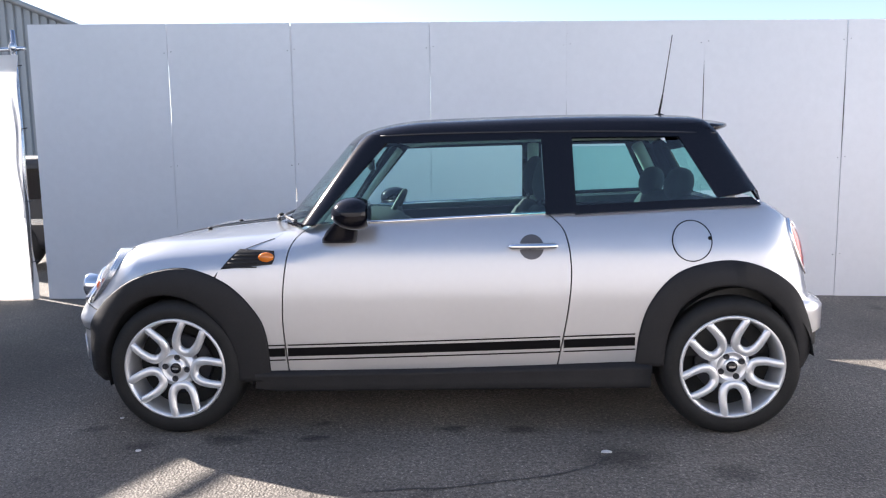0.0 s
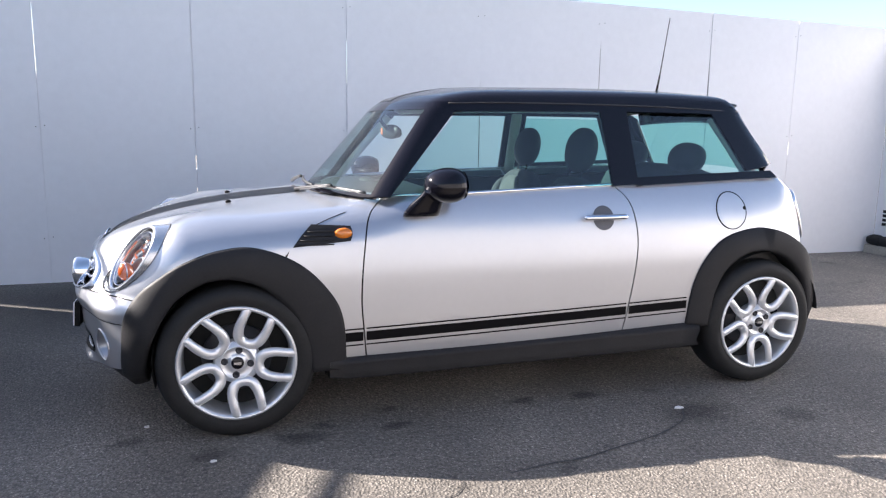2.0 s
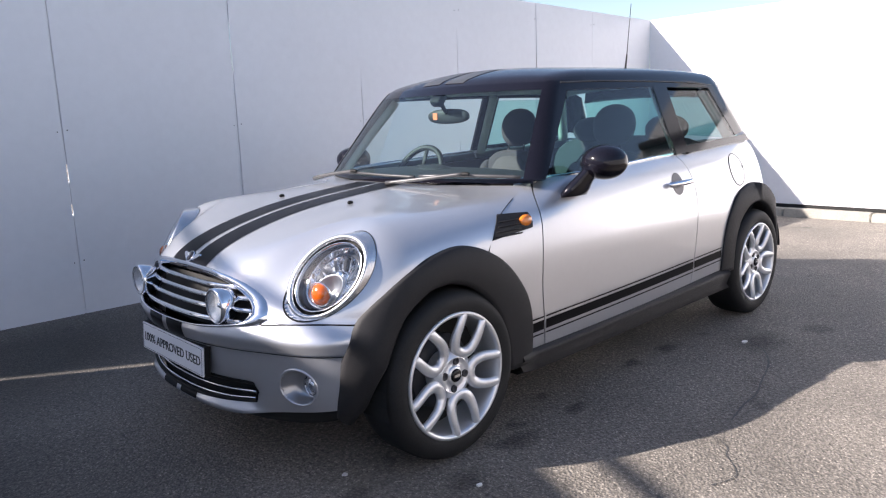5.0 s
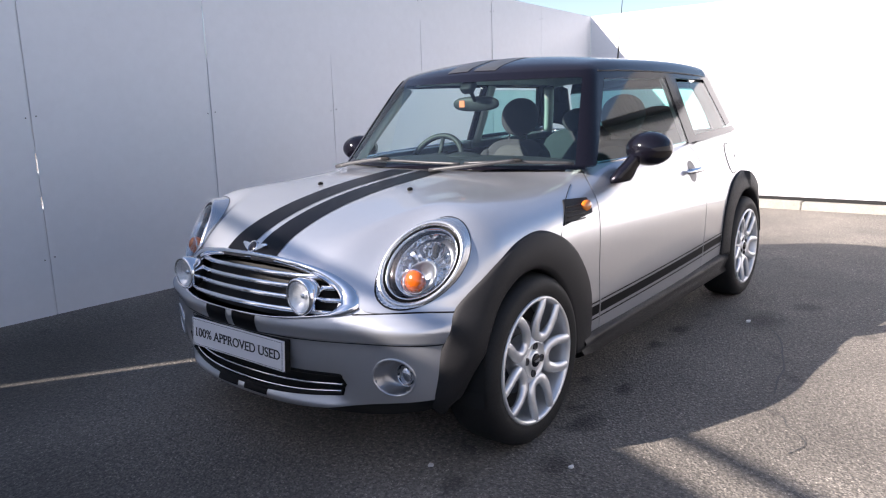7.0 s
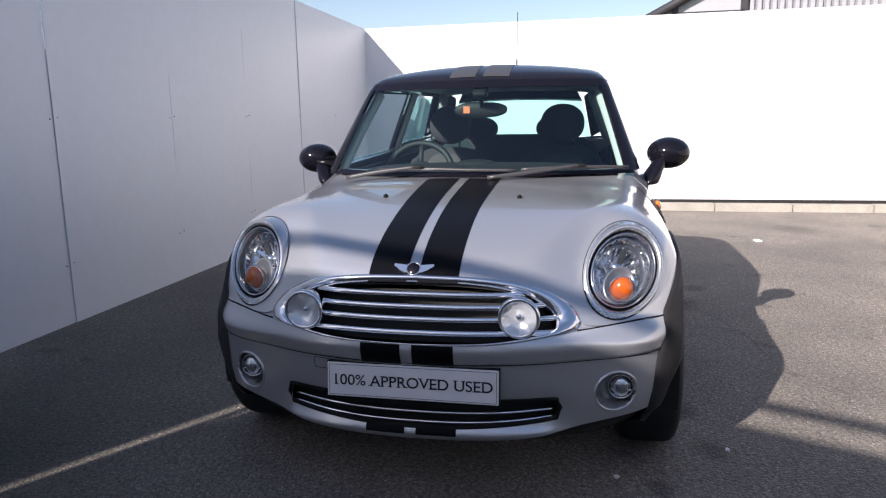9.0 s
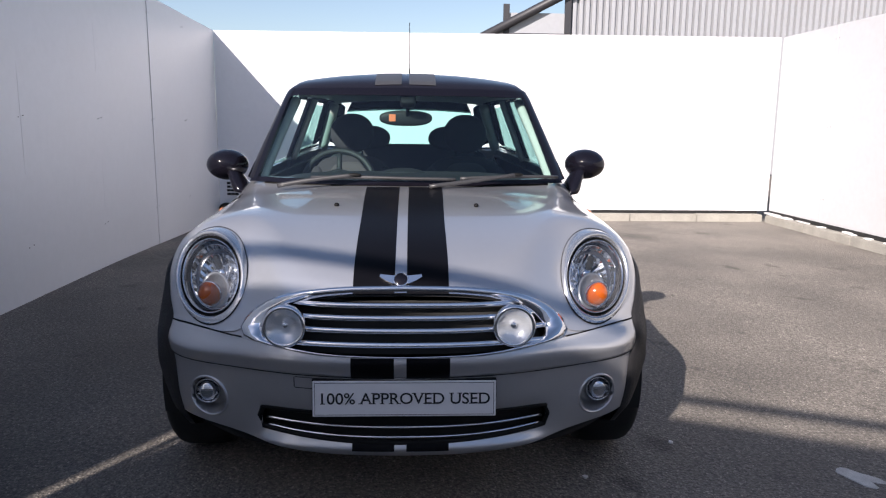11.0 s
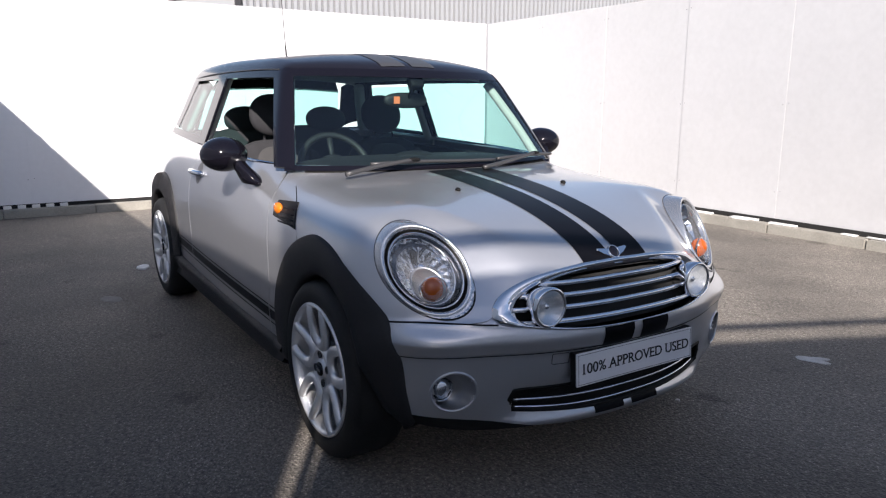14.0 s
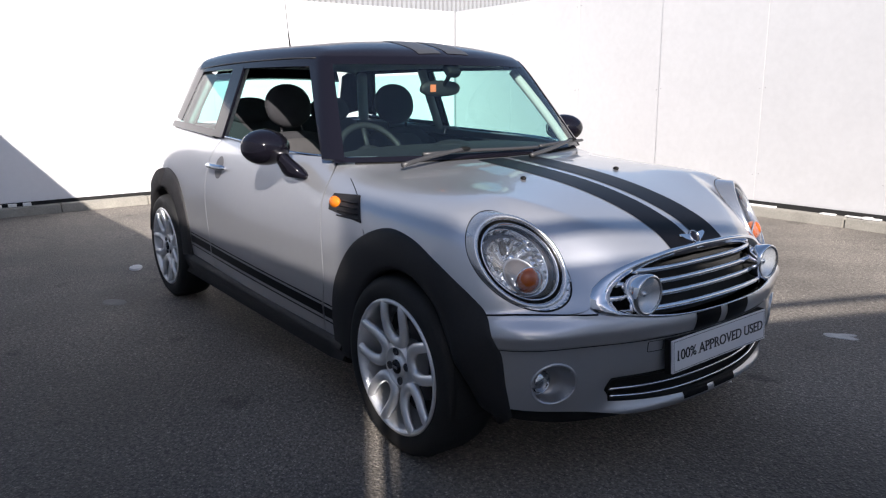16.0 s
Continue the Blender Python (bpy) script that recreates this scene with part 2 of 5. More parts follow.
def tube(name, points, radius, mat, parent, label="", sides=8, flat=1.0, closed=False, up=(0, 0, 1)):
    v, f = tube_data(points, radius, sides, flat, closed, up)
    return mesh(name, v, f, mat, parent, label)


def revolve_data(profile, sides, axis_at=(0, 0, 0), axis="y"):
    """Spin (radius, along) pairs about an axis."""
    a = np.linspace(0, 2 * math.pi, sides, endpoint=False)
    v, f = [], []
    m = len(profile)
    for t in a:
        for r, h in profile:
            c, s = r * math.cos(t), r * math.sin(t)
            v.append({"y": (c, h, s), "x": (h, c, s), "z": (c, s, h)}[axis])
    for i in range(sides):
        for j in range(m - 1):
            i2 = (i + 1) % sides
            f.append((i * m + j, i * m + j + 1, i2 * m + j + 1, i2 * m + j))
    return np.array(v) + np.array(axis_at), f


# ---- setting ----
def ease(t):
    t = np.clip(t, 0, 1)
    return t * t * (3 - 2 * t)


def ground_z(x, y):
    """The yard falls a little towards the kerbs."""
    return np.maximum(-0.05, -0.045 * ease((x - 2.9) / 3.8) - 0.045 * ease((-y - 1.4) / 3.2))


def build_ground():
    xs = np.r_[-2500, -400, -90, -30, -14, np.linspace(-8, 9, 86), 14, 30, 90, 400, 2500]
    ys = np.r_[-2500, -400, -90, -30, -14, np.linspace(-7, 5, 61), 14, 30, 90, 400, 2500]
    gx, gy = np.meshgrid(xs, ys)
    v = np.stack([gx, gy, ground_z(gx, gy)], -1).reshape(-1, 3)
    n = len(xs)
    f = [(j * n + i, j * n + i + 1, (j + 1) * n + i + 1, (j + 1) * n + i) for j in range(len(ys) - 1) for i in range(n - 1)]
    return tagged(mesh("ground", v, f, ASPHALT), "dark grey worn asphalt yard with stains", "ground", kind="structure")


build_ground()


def sheet_panel(a, b, z0, za, zb, thick, parent, name="panel", mat=None, worn_a=(), worn_b=()):
    """One upright sheet from plan point a to b, its top sloping from za to zb; it stands thick behind that line. worn: (from, to, deep) where an edge has sprung back."""
    a, b = np.array(a, float), np.array(b, float)
    run = np.linalg.norm(b - a)
    d = (b - a) / run
    back = np.array((-d[1], d[0])) * thick
    up = [(run, z0)]
    for z1, z2, deep in worn_b:
        up += [(run, z1), (run - deep, z1 + 0.3 * (z2 - z1)), (run - deep * 0.9, z1 + 0.75 * (z2 - z1)), (run, z2)]
    down = [(0, za)]
    for z1, z2, deep in worn_a[::-1]:
        down += [(0, z2), (deep * 0.9, z1 + 0.75 * (z2 - z1)), (deep, z1 + 0.3 * (z2 - z1)), (0, z1)]
    loop = up + [(run, zb)] + down + [(0, z0)]
    bm = bmesh.new()
    near, far = ([bm.verts.new((*(a + d * s + off), z)) for s, z in loop] for off in (back * 0, back))
    bm.faces.new(near), bm.faces.new(far[::-1])
    for i in range(len(loop)):
        k = (i + 1) % len(loop)
        bm.faces.new((near[i], far[i], far[k], near[k]))
    if not worn_a and not worn_b:
        bmesh.ops.bevel(bm, geom=list(bm.edges), offset=min(0.002, thick * 0.2), segments=1, affect="EDGES")
    return part(name, bm, mat or SHEET, parent)


def screw_mesh():
    bm = bmesh.new()
    bmesh.ops.create_icosphere(bm, subdivisions=1, radius=0.0045)
    me = bpy.data.meshes.new("screw")
    bm.to_mesh(me)
    bm.free()
    me.materials.append(DARKCLAD)
    return me


SCREW = screw_mesh()


def hoarding(name, a, b, joints, z0, za, zb, label, slits=(), paint=None, worn=()):
    """A wall of painted sheets from plan point a to b, cut at the joints (metres from a), on posts and rails."""
    w = thing(name, label, "wall", kind="structure")
    a, b = np.array(a, float), np.array(b, float)
    run = np.linalg.norm(b - a)
    d = (b - a) / run
    back = np.array((-d[1], d[0]))
    cuts = [0, *joints, run]
    top = lambda s: za + (zb - za) * s / run
    for i in range(len(cuts) - 1):
        s0, s1 = (cuts[i + e] + (-1) ** e * ((0.0014, 0.004, 0.0012, 0.0007, 0.0007, 0.0007, 0.004)[i + e - 1] if i + e - 1 < len(slits) and i + e > 0 else 0.0007) for e in (0, 1))
        lean = 0.003 * ((i * 7) % 3 - 1)
        sheet_panel(a + d * s0 + back * lean, a + d * s1 + back * lean, z0, top(s0), top(s1), 0.006, w, mat=paint, worn_a=dict(worn).get(i, ()), worn_b=dict(worn).get(i + 1, ()))
    for i, s in enumerate(cuts[1:-1]):
        q = a + d * s + back * 0.012
        edges = [z0, *(slits[i] if i < len(slits) else ()), top(s) - 0.02]
        for z1, z2 in zip(edges[::2], edges[1::2]):
            sheet_panel(q - d * 0.045, q + d * 0.045, z1, z2, z2, 0.05, w, "batten", TIMBER if dict(worn).get(i + 1) else SHEET)
        for z in (0.35, 1.2, 2.2):
            for e in (-0.03, 0.03):
                p = a + d * (s + e) - back * 0.0025
                screw = new("screw", SCREW)
                screw.parent, screw.location = w, (*p, z + 0.01 * (e > 0))
    for z in (0.3, 1.33, 2.13):
        sheet_panel(a + back * 0.075 + d * 0.02, b + back * 0.075 - d * 0.02, z, z + 0.09, z + 0.09, 0.045, w, "rail", DARKCLAD)
    return w


wall_north = hoarding("wall_north", (-2.58, 2.5), (6.8685, 2.5), (1.25, 2.35, 3.572, 4.76, 5.94, 7.14, 8.17), -0.06, 2.47, 2.335, "tall white painted hoarding of upright sheets, in shade", ((1.6, 2.1), (0.667, 0.732, 0.881, 0.991), (1.6, 1.95), (), (), (), (1.03, 1.17)), worn=((4, ((0.62, 1.72, 0.004),)), (5, ((0.30, 1.05, 0.004), (1.40, 2.10, 0.004))), (6, ((1.22, 1.95, 0.003),))))
wall_east = hoarding("wall_east", (6.87, 2.4985), (6.87, -4.85), (1.22, 2.42, 3.64, 4.86, 6.08), 0.082, 2.335, 2.36, "tall white painted hoarding of upright sheets, in full sun")
wall_south = hoarding("wall_south", (6.85, -4.87), (-6.0, -4.87), (1.22, 2.44, 3.66, 4.88, 6.1, 7.32, 8.54, 9.76, 10.98), 0.088, 2.36, 2.36, "tall white hoarding, greyed to dim its reflection, with a scuffed lower edge", paint=SHEET_DIM)
# unseen wall, added with its rail to cast the yard's shadow edge
shade_wall_west = hoarding("shade_wall_west", (-7.5, -6.2), (-3.628, 2.70), (1.22, 2.44, 3.66, 4.88, 6.1, 7.32, 8.54, 9.4), 0.0, 2.958, 2.958, "unseen white hoarding added to cast the shade over the front of the yard")
rail_at = [np.array((-7.5, -6.2, 3.098)), np.array((-3.628, 2.70, 3.098))]
tube("shade_rail", rail_at, 0.031, DARKCLAD, shade_wall_west)
# unseen raised board, added to stop sun that passes over the tarpaulin
sheet_panel((-6.05, 3.6), (-4.42, 3.6), 3.42, 4.12, 4.12, 0.018, shade_wall_west, "shade_board")
for x in (-6.0, -4.5):
    tube("shade_board_post", [(x, 3.66, 0.0), (x, 3.66, 4.1)], 0.04, DARKCLAD, shade_wall_west)


def kerb_run(name, a, b, side, z0, z1, label):
    k = thing(name, label, "kerb", kind="structure")
    a, b = np.array(a, float), np.array(b, float)
    run = np.linalg.norm(b - a)
    d = (b - a) / run
    back = np.array((-d[1], d[0])) * side
    count = round(run / 0.915)
    rng = random.Random(7)
    for i in range(count):
        s0, s1 = run * i / count + 0.004, run * (i + 1) / count - 0.004
        p, q = a + d * s0, a + d * s1
        r = p + back * 0.3
        u = q + back * 0.3
        zt = z1 + rng.uniform(-0.004, 0.004)
        bm = bmesh.new()
        lo = [bm.verts.new((*t, z0)) for t in (p, q, u, r)]
        hi = [bm.verts.new((*t, zt)) for t in (p + back * 0.012, q + back * 0.012, u, r)]
        bm.faces.new(lo[::-1]), bm.faces.new(hi)
        for j in range(4):
            bm.faces.new((lo[j], lo[(j + 1) % 4], hi[(j + 1) % 4], hi[j]))
        bmesh.ops.bevel(bm, geom=list(bm.edges), offset=0.008, segments=2, affect="EDGES")
        part("kerb_stone", bm, KERB, k)
    return k


kerb_run("kerb_east", (6.70, 2.48), (6.70, -4.72), 1, -0.25, 0.045, "low worn concrete kerb along the hoarding")
kerb_run("kerb_south", (6.68, -4.72), (-5.6, -4.72), 1, -0.25, 0.045, "low worn concrete kerb along the hoarding")


def ribbed_wall(name, a, b, z0, za, zb, pitch, deep, mat, parent):
    """Ribbed metal cladding from plan point a to b, its upper edge from za to zb."""
    a, b = np.array(a, float), np.array(b, float)
    run = np.linalg.norm(b - a)
    d = (b - a) / run
    back = np.array((-d[1], d[0]))
    pts = []
    s = 0.0
    while s < run:
        for ds, o in ((0, 0), (0.55 * pitch, 0), (0.65 * pitch, deep), (0.9 * pitch, deep)):
            pts.append((min(s + ds, run), o))
        s += pitch
    v, f = [], []
    for s, o in pts:
        p = a + d * s + back * o
        v += [(*p, z0), (*p, za + (zb - za) * s / run)]
    for i in range(len(pts) - 1):
        f.append((2 * i, 2 * i + 2, 2 * i + 3, 2 * i + 1))
    return mesh(name, v, f, mat, parent, smooth=False)


# ---- car surfaces ----
def smooth_curve(points):
    """A natural cubic spline y(x), straight beyond its ends."""
    p = np.array(points, float)
    x, y = p[:, 0], p[:, 1]
    n = len(x)
    h = np.diff(x)
    A, r = np.eye(n), np.zeros(n)
    for i in range(1, n - 1):
        A[i, i - 1], A[i, i], A[i, i + 1] = h[i - 1], 2 * (h[i - 1] + h[i]), h[i]
        r[i] = 6 * ((y[i + 1] - y[i]) / h[i] - (y[i] - y[i - 1]) / h[i - 1])
    m = np.linalg.solve(A, r)
    s0 = (y[1] - y[0]) / h[0] - h[0] * m[1] / 6
    s1 = (y[-1] - y[-2]) / h[-1] + h[-1] * m[-2] / 6
    def at(q):
        q = np.asarray(q, float)
        c = np.clip(q, x[0], x[-1])
        i = np.clip(np.searchsorted(x, c) - 1, 0, n - 2)
        a, b = x[i + 1] - c, c - x[i]
        v = m[i] * a ** 3 / (6 * h[i]) + m[i + 1] * b ** 3 / (6 * h[i]) + (y[i] / h[i] - m[i] * h[i] / 6) * a + (y[i + 1] / h[i] - m[i + 1] * h[i] / 6) * b
        return v + np.where(q < x[0], (q - x[0]) * s0, 0) + np.where(q > x[-1], (q - x[-1]) * s1, 0)
    return at


def smax(a, b, k):
    h = np.maximum(k - np.abs(a - b), 0) / k
    return np.maximum(a, b) + h * h * k * 0.25


body_width = smooth_curve([(-0.75, 0.70), (-0.3, 0.788), (0.2, 0.80), (0.8, 0.803), (1.5, 0.80), (2.0, 0.79), (2.5, 0.772), (2.95, 0.715)])
bonnet_line = smooth_curve([(-0.75, 0.60), (-0.64, 0.69), (-0.546, 0.737), (-0.44, 0.784), (-0.32, 0.824), (-0.16, 0.861), (0.0, 0.886), (0.15, 0.903), (0.3, 0.917), (0.45, 0.932), (0.7, 1.0), (1.1, 1.15), (3.0, 1.5)])
roof_line = smooth_curve([(0.70, 1.32), (0.83, 1.36), (0.97, 1.392), (1.25, 1.412), (1.7, 1.421), (2.07, 1.420), (2.34, 1.411), (2.55, 1.394), (2.7, 1.372)])


def body(p):
    """Below zero inside the lower body."""
    x, y, z = p[..., 0], np.abs(p[..., 1]), p[..., 2]
    up, low = np.maximum(z - 0.58, 0), np.maximum(0.45 - z, 0)
    side = y - (body_width(x) - 0.095 * (up / 0.4) ** 2.6 - 0.35 * low ** 2)
    crest = 0.030 * np.exp(-((x + 0.22) / 0.26) ** 2 - ((y - 0.60) / 0.19) ** 2)
    top = z - (bonnet_line(x) - 0.028 * (y / 0.6) ** 2.6 + crest)
    front = (-0.666 + 0.605 * y ** 2.48 + np.maximum(z - 0.56, 0) * (0.32 + 0.20 * np.exp(-(y / 0.35) ** 2) + 0.62 * np.exp(-((y - 0.51) / 0.15) ** 2) + 0.22 * y * y) - 0.013 * np.exp(-((z - 0.509) / 0.034) ** 2) + 0.006 * ease((z - 0.525) / 0.04) * (1 - ease((z - 0.565) / 0.05)) + 0.007 * ease((0.474 - z) / 0.009) + 0.03 * np.maximum(0.465 - z, 0) + (0.9 + 1.0 * ease((y - 0.35) / 0.25)) * np.maximum(0.36 - z, 0) ** 2)
    # bumper corners, the hollow over the slot and the lip under it
    front = front - 0.036 * np.exp(-((y - 0.68) / 0.13) ** 2) * (1 - ease((z - 0.50) / 0.08))
    front = front + 0.020 * np.exp(-((z - 0.318) / 0.045) ** 2) * (1 - ease((y - 0.38) / 0.12)) - 0.015 * np.exp(-((z - 0.240) / 0.02) ** 2) * (1 - ease((y - 0.36) / 0.16)) - x
    rear = x - (3.02 - 0.37 * y ** 3 - 0.07 * ease((z - 0.54) / 0.06) - np.maximum(z - 0.6, 0) * 0.24)
    deck = z - (1.03 - 0.6 * (x - 2.64))
    return smax(smax(smax(smax(side, top, 0.13), front, 0.085), rear, 0.14), deck, 0.06)


def cabin(p):
    """Below zero inside the glasshouse and roof."""
    x, y, z = p[..., 0], np.abs(p[..., 1]), p[..., 2]
    side = y - (0.726 - 0.395 * (z - 0.96) - 0.03 * ((x - 1.5) / 1.0) ** 2)
    top = z - (roof_line(x) + 0.022 - 0.05 * (y / 0.58) ** 2.2)
    front = (0.373 + 0.87 * (z - 0.935) + 0.21 * (y / 0.7) ** 2) - x
    rear = x - (2.74 - 0.66 * (z - 1.0) - 0.07 * (y / 0.6) ** 2)
    return smax(smax(smax(side, top, 0.05), front, 0.05), rear, 0.05)


def slope(fn, p, e=1e-4):
    g = np.stack([fn(p + np.eye(3)[i] * e) - fn(p - np.eye(3)[i] * e) for i in range(3)], -1)
    return g / (2 * e)


def settle(fn, p, lift=0.0, along=(1, 1, 1)):
    """Points moved onto the surface fn = 0, and lifted off it. along: the axes along which they may move."""
    p = np.array(p, float)
    free = np.array(along, float)
    for _ in range(16):
        g = slope(fn, p)
        d = g * free
        step = (fn(p) / np.maximum((g * d).sum(-1), 0.02))[..., None] * d
        p = p - np.clip(step, -0.08, 0.08)
    g = slope(fn, p)
    return p + lift * g / np.linalg.norm(g, axis=-1)[..., None]


def panel(name, fn, one, two, n, m, mat, parent, side=1, cut=None, lift=0.0, deep=0.014, label="", along=(1, 1, 1)):
    """A panel of the surface fn between two edge lines, with a turned-in rim. side -1: its mirror image. cut: drops faces."""
    a, b = spline(one, n), spline(two, n)
    t = np.linspace(0, 1, m)[:, None, None]
    p = settle(fn, a[None] * (1 - t) + b[None] * t, lift, along)
    g = slope(fn, p)
    g /= np.linalg.norm(g, axis=-1)[..., None]
    faces = []
    for j in range(m - 1):
        for i in range(n - 1):
            if cut is None or not cut(*(p[j, i] + p[j + 1, i + 1]) / 2):
                faces.append((j * n + i, j * n + i + 1, (j + 1) * n + i + 1, (j + 1) * n + i))
    v = p.reshape(-1, 3)
    inn = (p - g * deep).reshape(-1, 3)
    ring = [i for i in range(n)] + [j * n + n - 1 for j in range(1, m)] + [(m - 1) * n + i for i in range(n - 2, -1, -1)] + [j * n for j in range(m - 2, 0, -1)]
    used = {i for f in faces for i in f}
    base = len(v)
    v = np.vstack([v, inn[ring]])
    for i in range(len(ring)):
        k = (i + 1) % len(ring)
        if ring[i] in used and ring[k] in used:
            faces.append((ring[i], base + i, base + k, ring[k]))
    # outward winding
    q = np.cross(v[faces[0][1]] - v[faces[0][0]], v[faces[0][2]] - v[faces[0][0]])
    flip = (q @ g.reshape(-1, 3)[faces[0][0]] < 0) != (side < 0)
    if flip:
        faces = [f[::-1] for f in faces]
    if side < 0:
        v = v * (1, -1, 1)
    return mesh(name, v, faces, mat, parent, label, rim=ring)


def on_body(points, y=-0.78, lift=0.0, fn=None):
    """(x, z) pairs on the car's flank, as points of the surface."""
    return settle(fn or body, [(x, y, z) for x, z in points], lift, (0, 1, 0))


ARCH_OUT = [(0.432, 0.245), (0.418, 0.455), (0.362, 0.575), (0.245, 0.69), (0.08, 0.757), (-0.07, 0.748), (-0.195, 0.702), (-0.288, 0.642), (-0.352, 0.588), (-0.395, 0.53), (-0.42, 0.455), (-0.428, 0.37), (-0.433, 0.30), (-0.425, 0.25), (-0.388, 0.215)]
ARCH_IN = [(0.29, 0.245), (0.262, 0.39), (0.205, 0.505), (0.108, 0.597), (0.008, 0.636), (-0.065, 0.638), (-0.125, 0.624), (-0.217, 0.565), (-0.278, 0.475), (-0.312, 0.40), (-0.328, 0.35), (-0.338, 0.30), (-0.342, 0.265), (-0.34, 0.235), (-0.335, 0.215)]
ARCH_REAR = ([(2.78, 0.300), (2.812, 0.36), (2.822, 0.441), (2.786, 0.555), (2.738, 0.642), (2.662, 0.708), (2.570, 0.752), (2.464, 0.771), (2.350, 0.760), (2.245, 0.727), (2.170, 0.668), (2.105, 0.575), (2.068, 0.46), (2.05, 0.31)],
             [(2.752, 0.300), (2.748, 0.35), (2.738, 0.416), (2.705, 0.512), (2.655, 0.575), (2.590, 0.625), (2.510, 0.655), (2.445, 0.662), (2.370, 0.652), (2.300, 0.617), (2.245, 0.568), (2.205, 0.495), (2.184, 0.42), (2.172, 0.31)])
ARCH_TURN = [math.atan2(z - 0.3, x) % 6.2832 if z > 0.3 or x < 0 else 0.0 for x, z in ARCH_OUT]
ARCH_REACH = [math.hypot(x, z - 0.3) for x, z in ARCH_OUT]


def in_arch(x, z, grow=0.0):
    """Inside one of the wheel openings."""
    if ((x - 2.415) / (0.345 + grow)) ** 2 + ((z - 0.33) / (0.385 + grow)) ** 2 < 1 or (x > 2.415 and z < 0.44):
        return True
    turn = math.atan2(z - 0.3, x) % 6.2832 if z > 0.3 or x < 0 else 0.0
    return abs(x) < 0.6 and math.hypot(x, z - 0.3) < np.interp(turn, ARCH_TURN, ARCH_REACH) - 0.045 + grow


LAMP_OUT = np.array((-0.794, -0.357, 0.492))


def lamp_yz(r, a):
    """A place on the headlamp's outline as (y, z) seen from the front; r 1 is the rim."""
    return -0.611 - 0.123 * r * np.cos(a) - 0.008 * r * np.sin(a), 0.703 + 0.131 * r * np.sin(a)


def lamp_point(r, a, lift=0.0):
    """On the headlamp's flat face, lifted off it."""
    y, z = lamp_yz(r, a)
    return np.stack([-0.378 + 0.45 * (-y - 0.611) + 0.62 * (z - 0.702), y, z], -1) + LAMP_OUT * lift


def in_lamp(x, y, z):
    b = (z - 0.703) / 0.131
    a = (abs(y) - 0.611 - 0.008 * b) / 0.123
    return a * a + b * b < 0.93 and x < -0.15


car = thing("car", "silver three-door hatchback with black roof, black stripes and alloy wheels", "car")

DOOR_FRONT = [(0.635, 0.944), (0.545, 0.872), (0.512, 0.743), (0.497, 0.54), (0.507, 0.383), (0.517, 0.275)]
DOOR_REAR = [(1.674, 0.978), (1.742, 0.9), (1.767, 0.754), (1.756, 0.579), (1.72, 0.375), (1.702, 0.285)]
SHUT = [(0.44, -0.715, 0.925), (0.30, -0.77, 0.843), (0.19, -0.79, 0.717)]


def shifted(points, dx):
    return [(x + dx, z) for x, z in points]


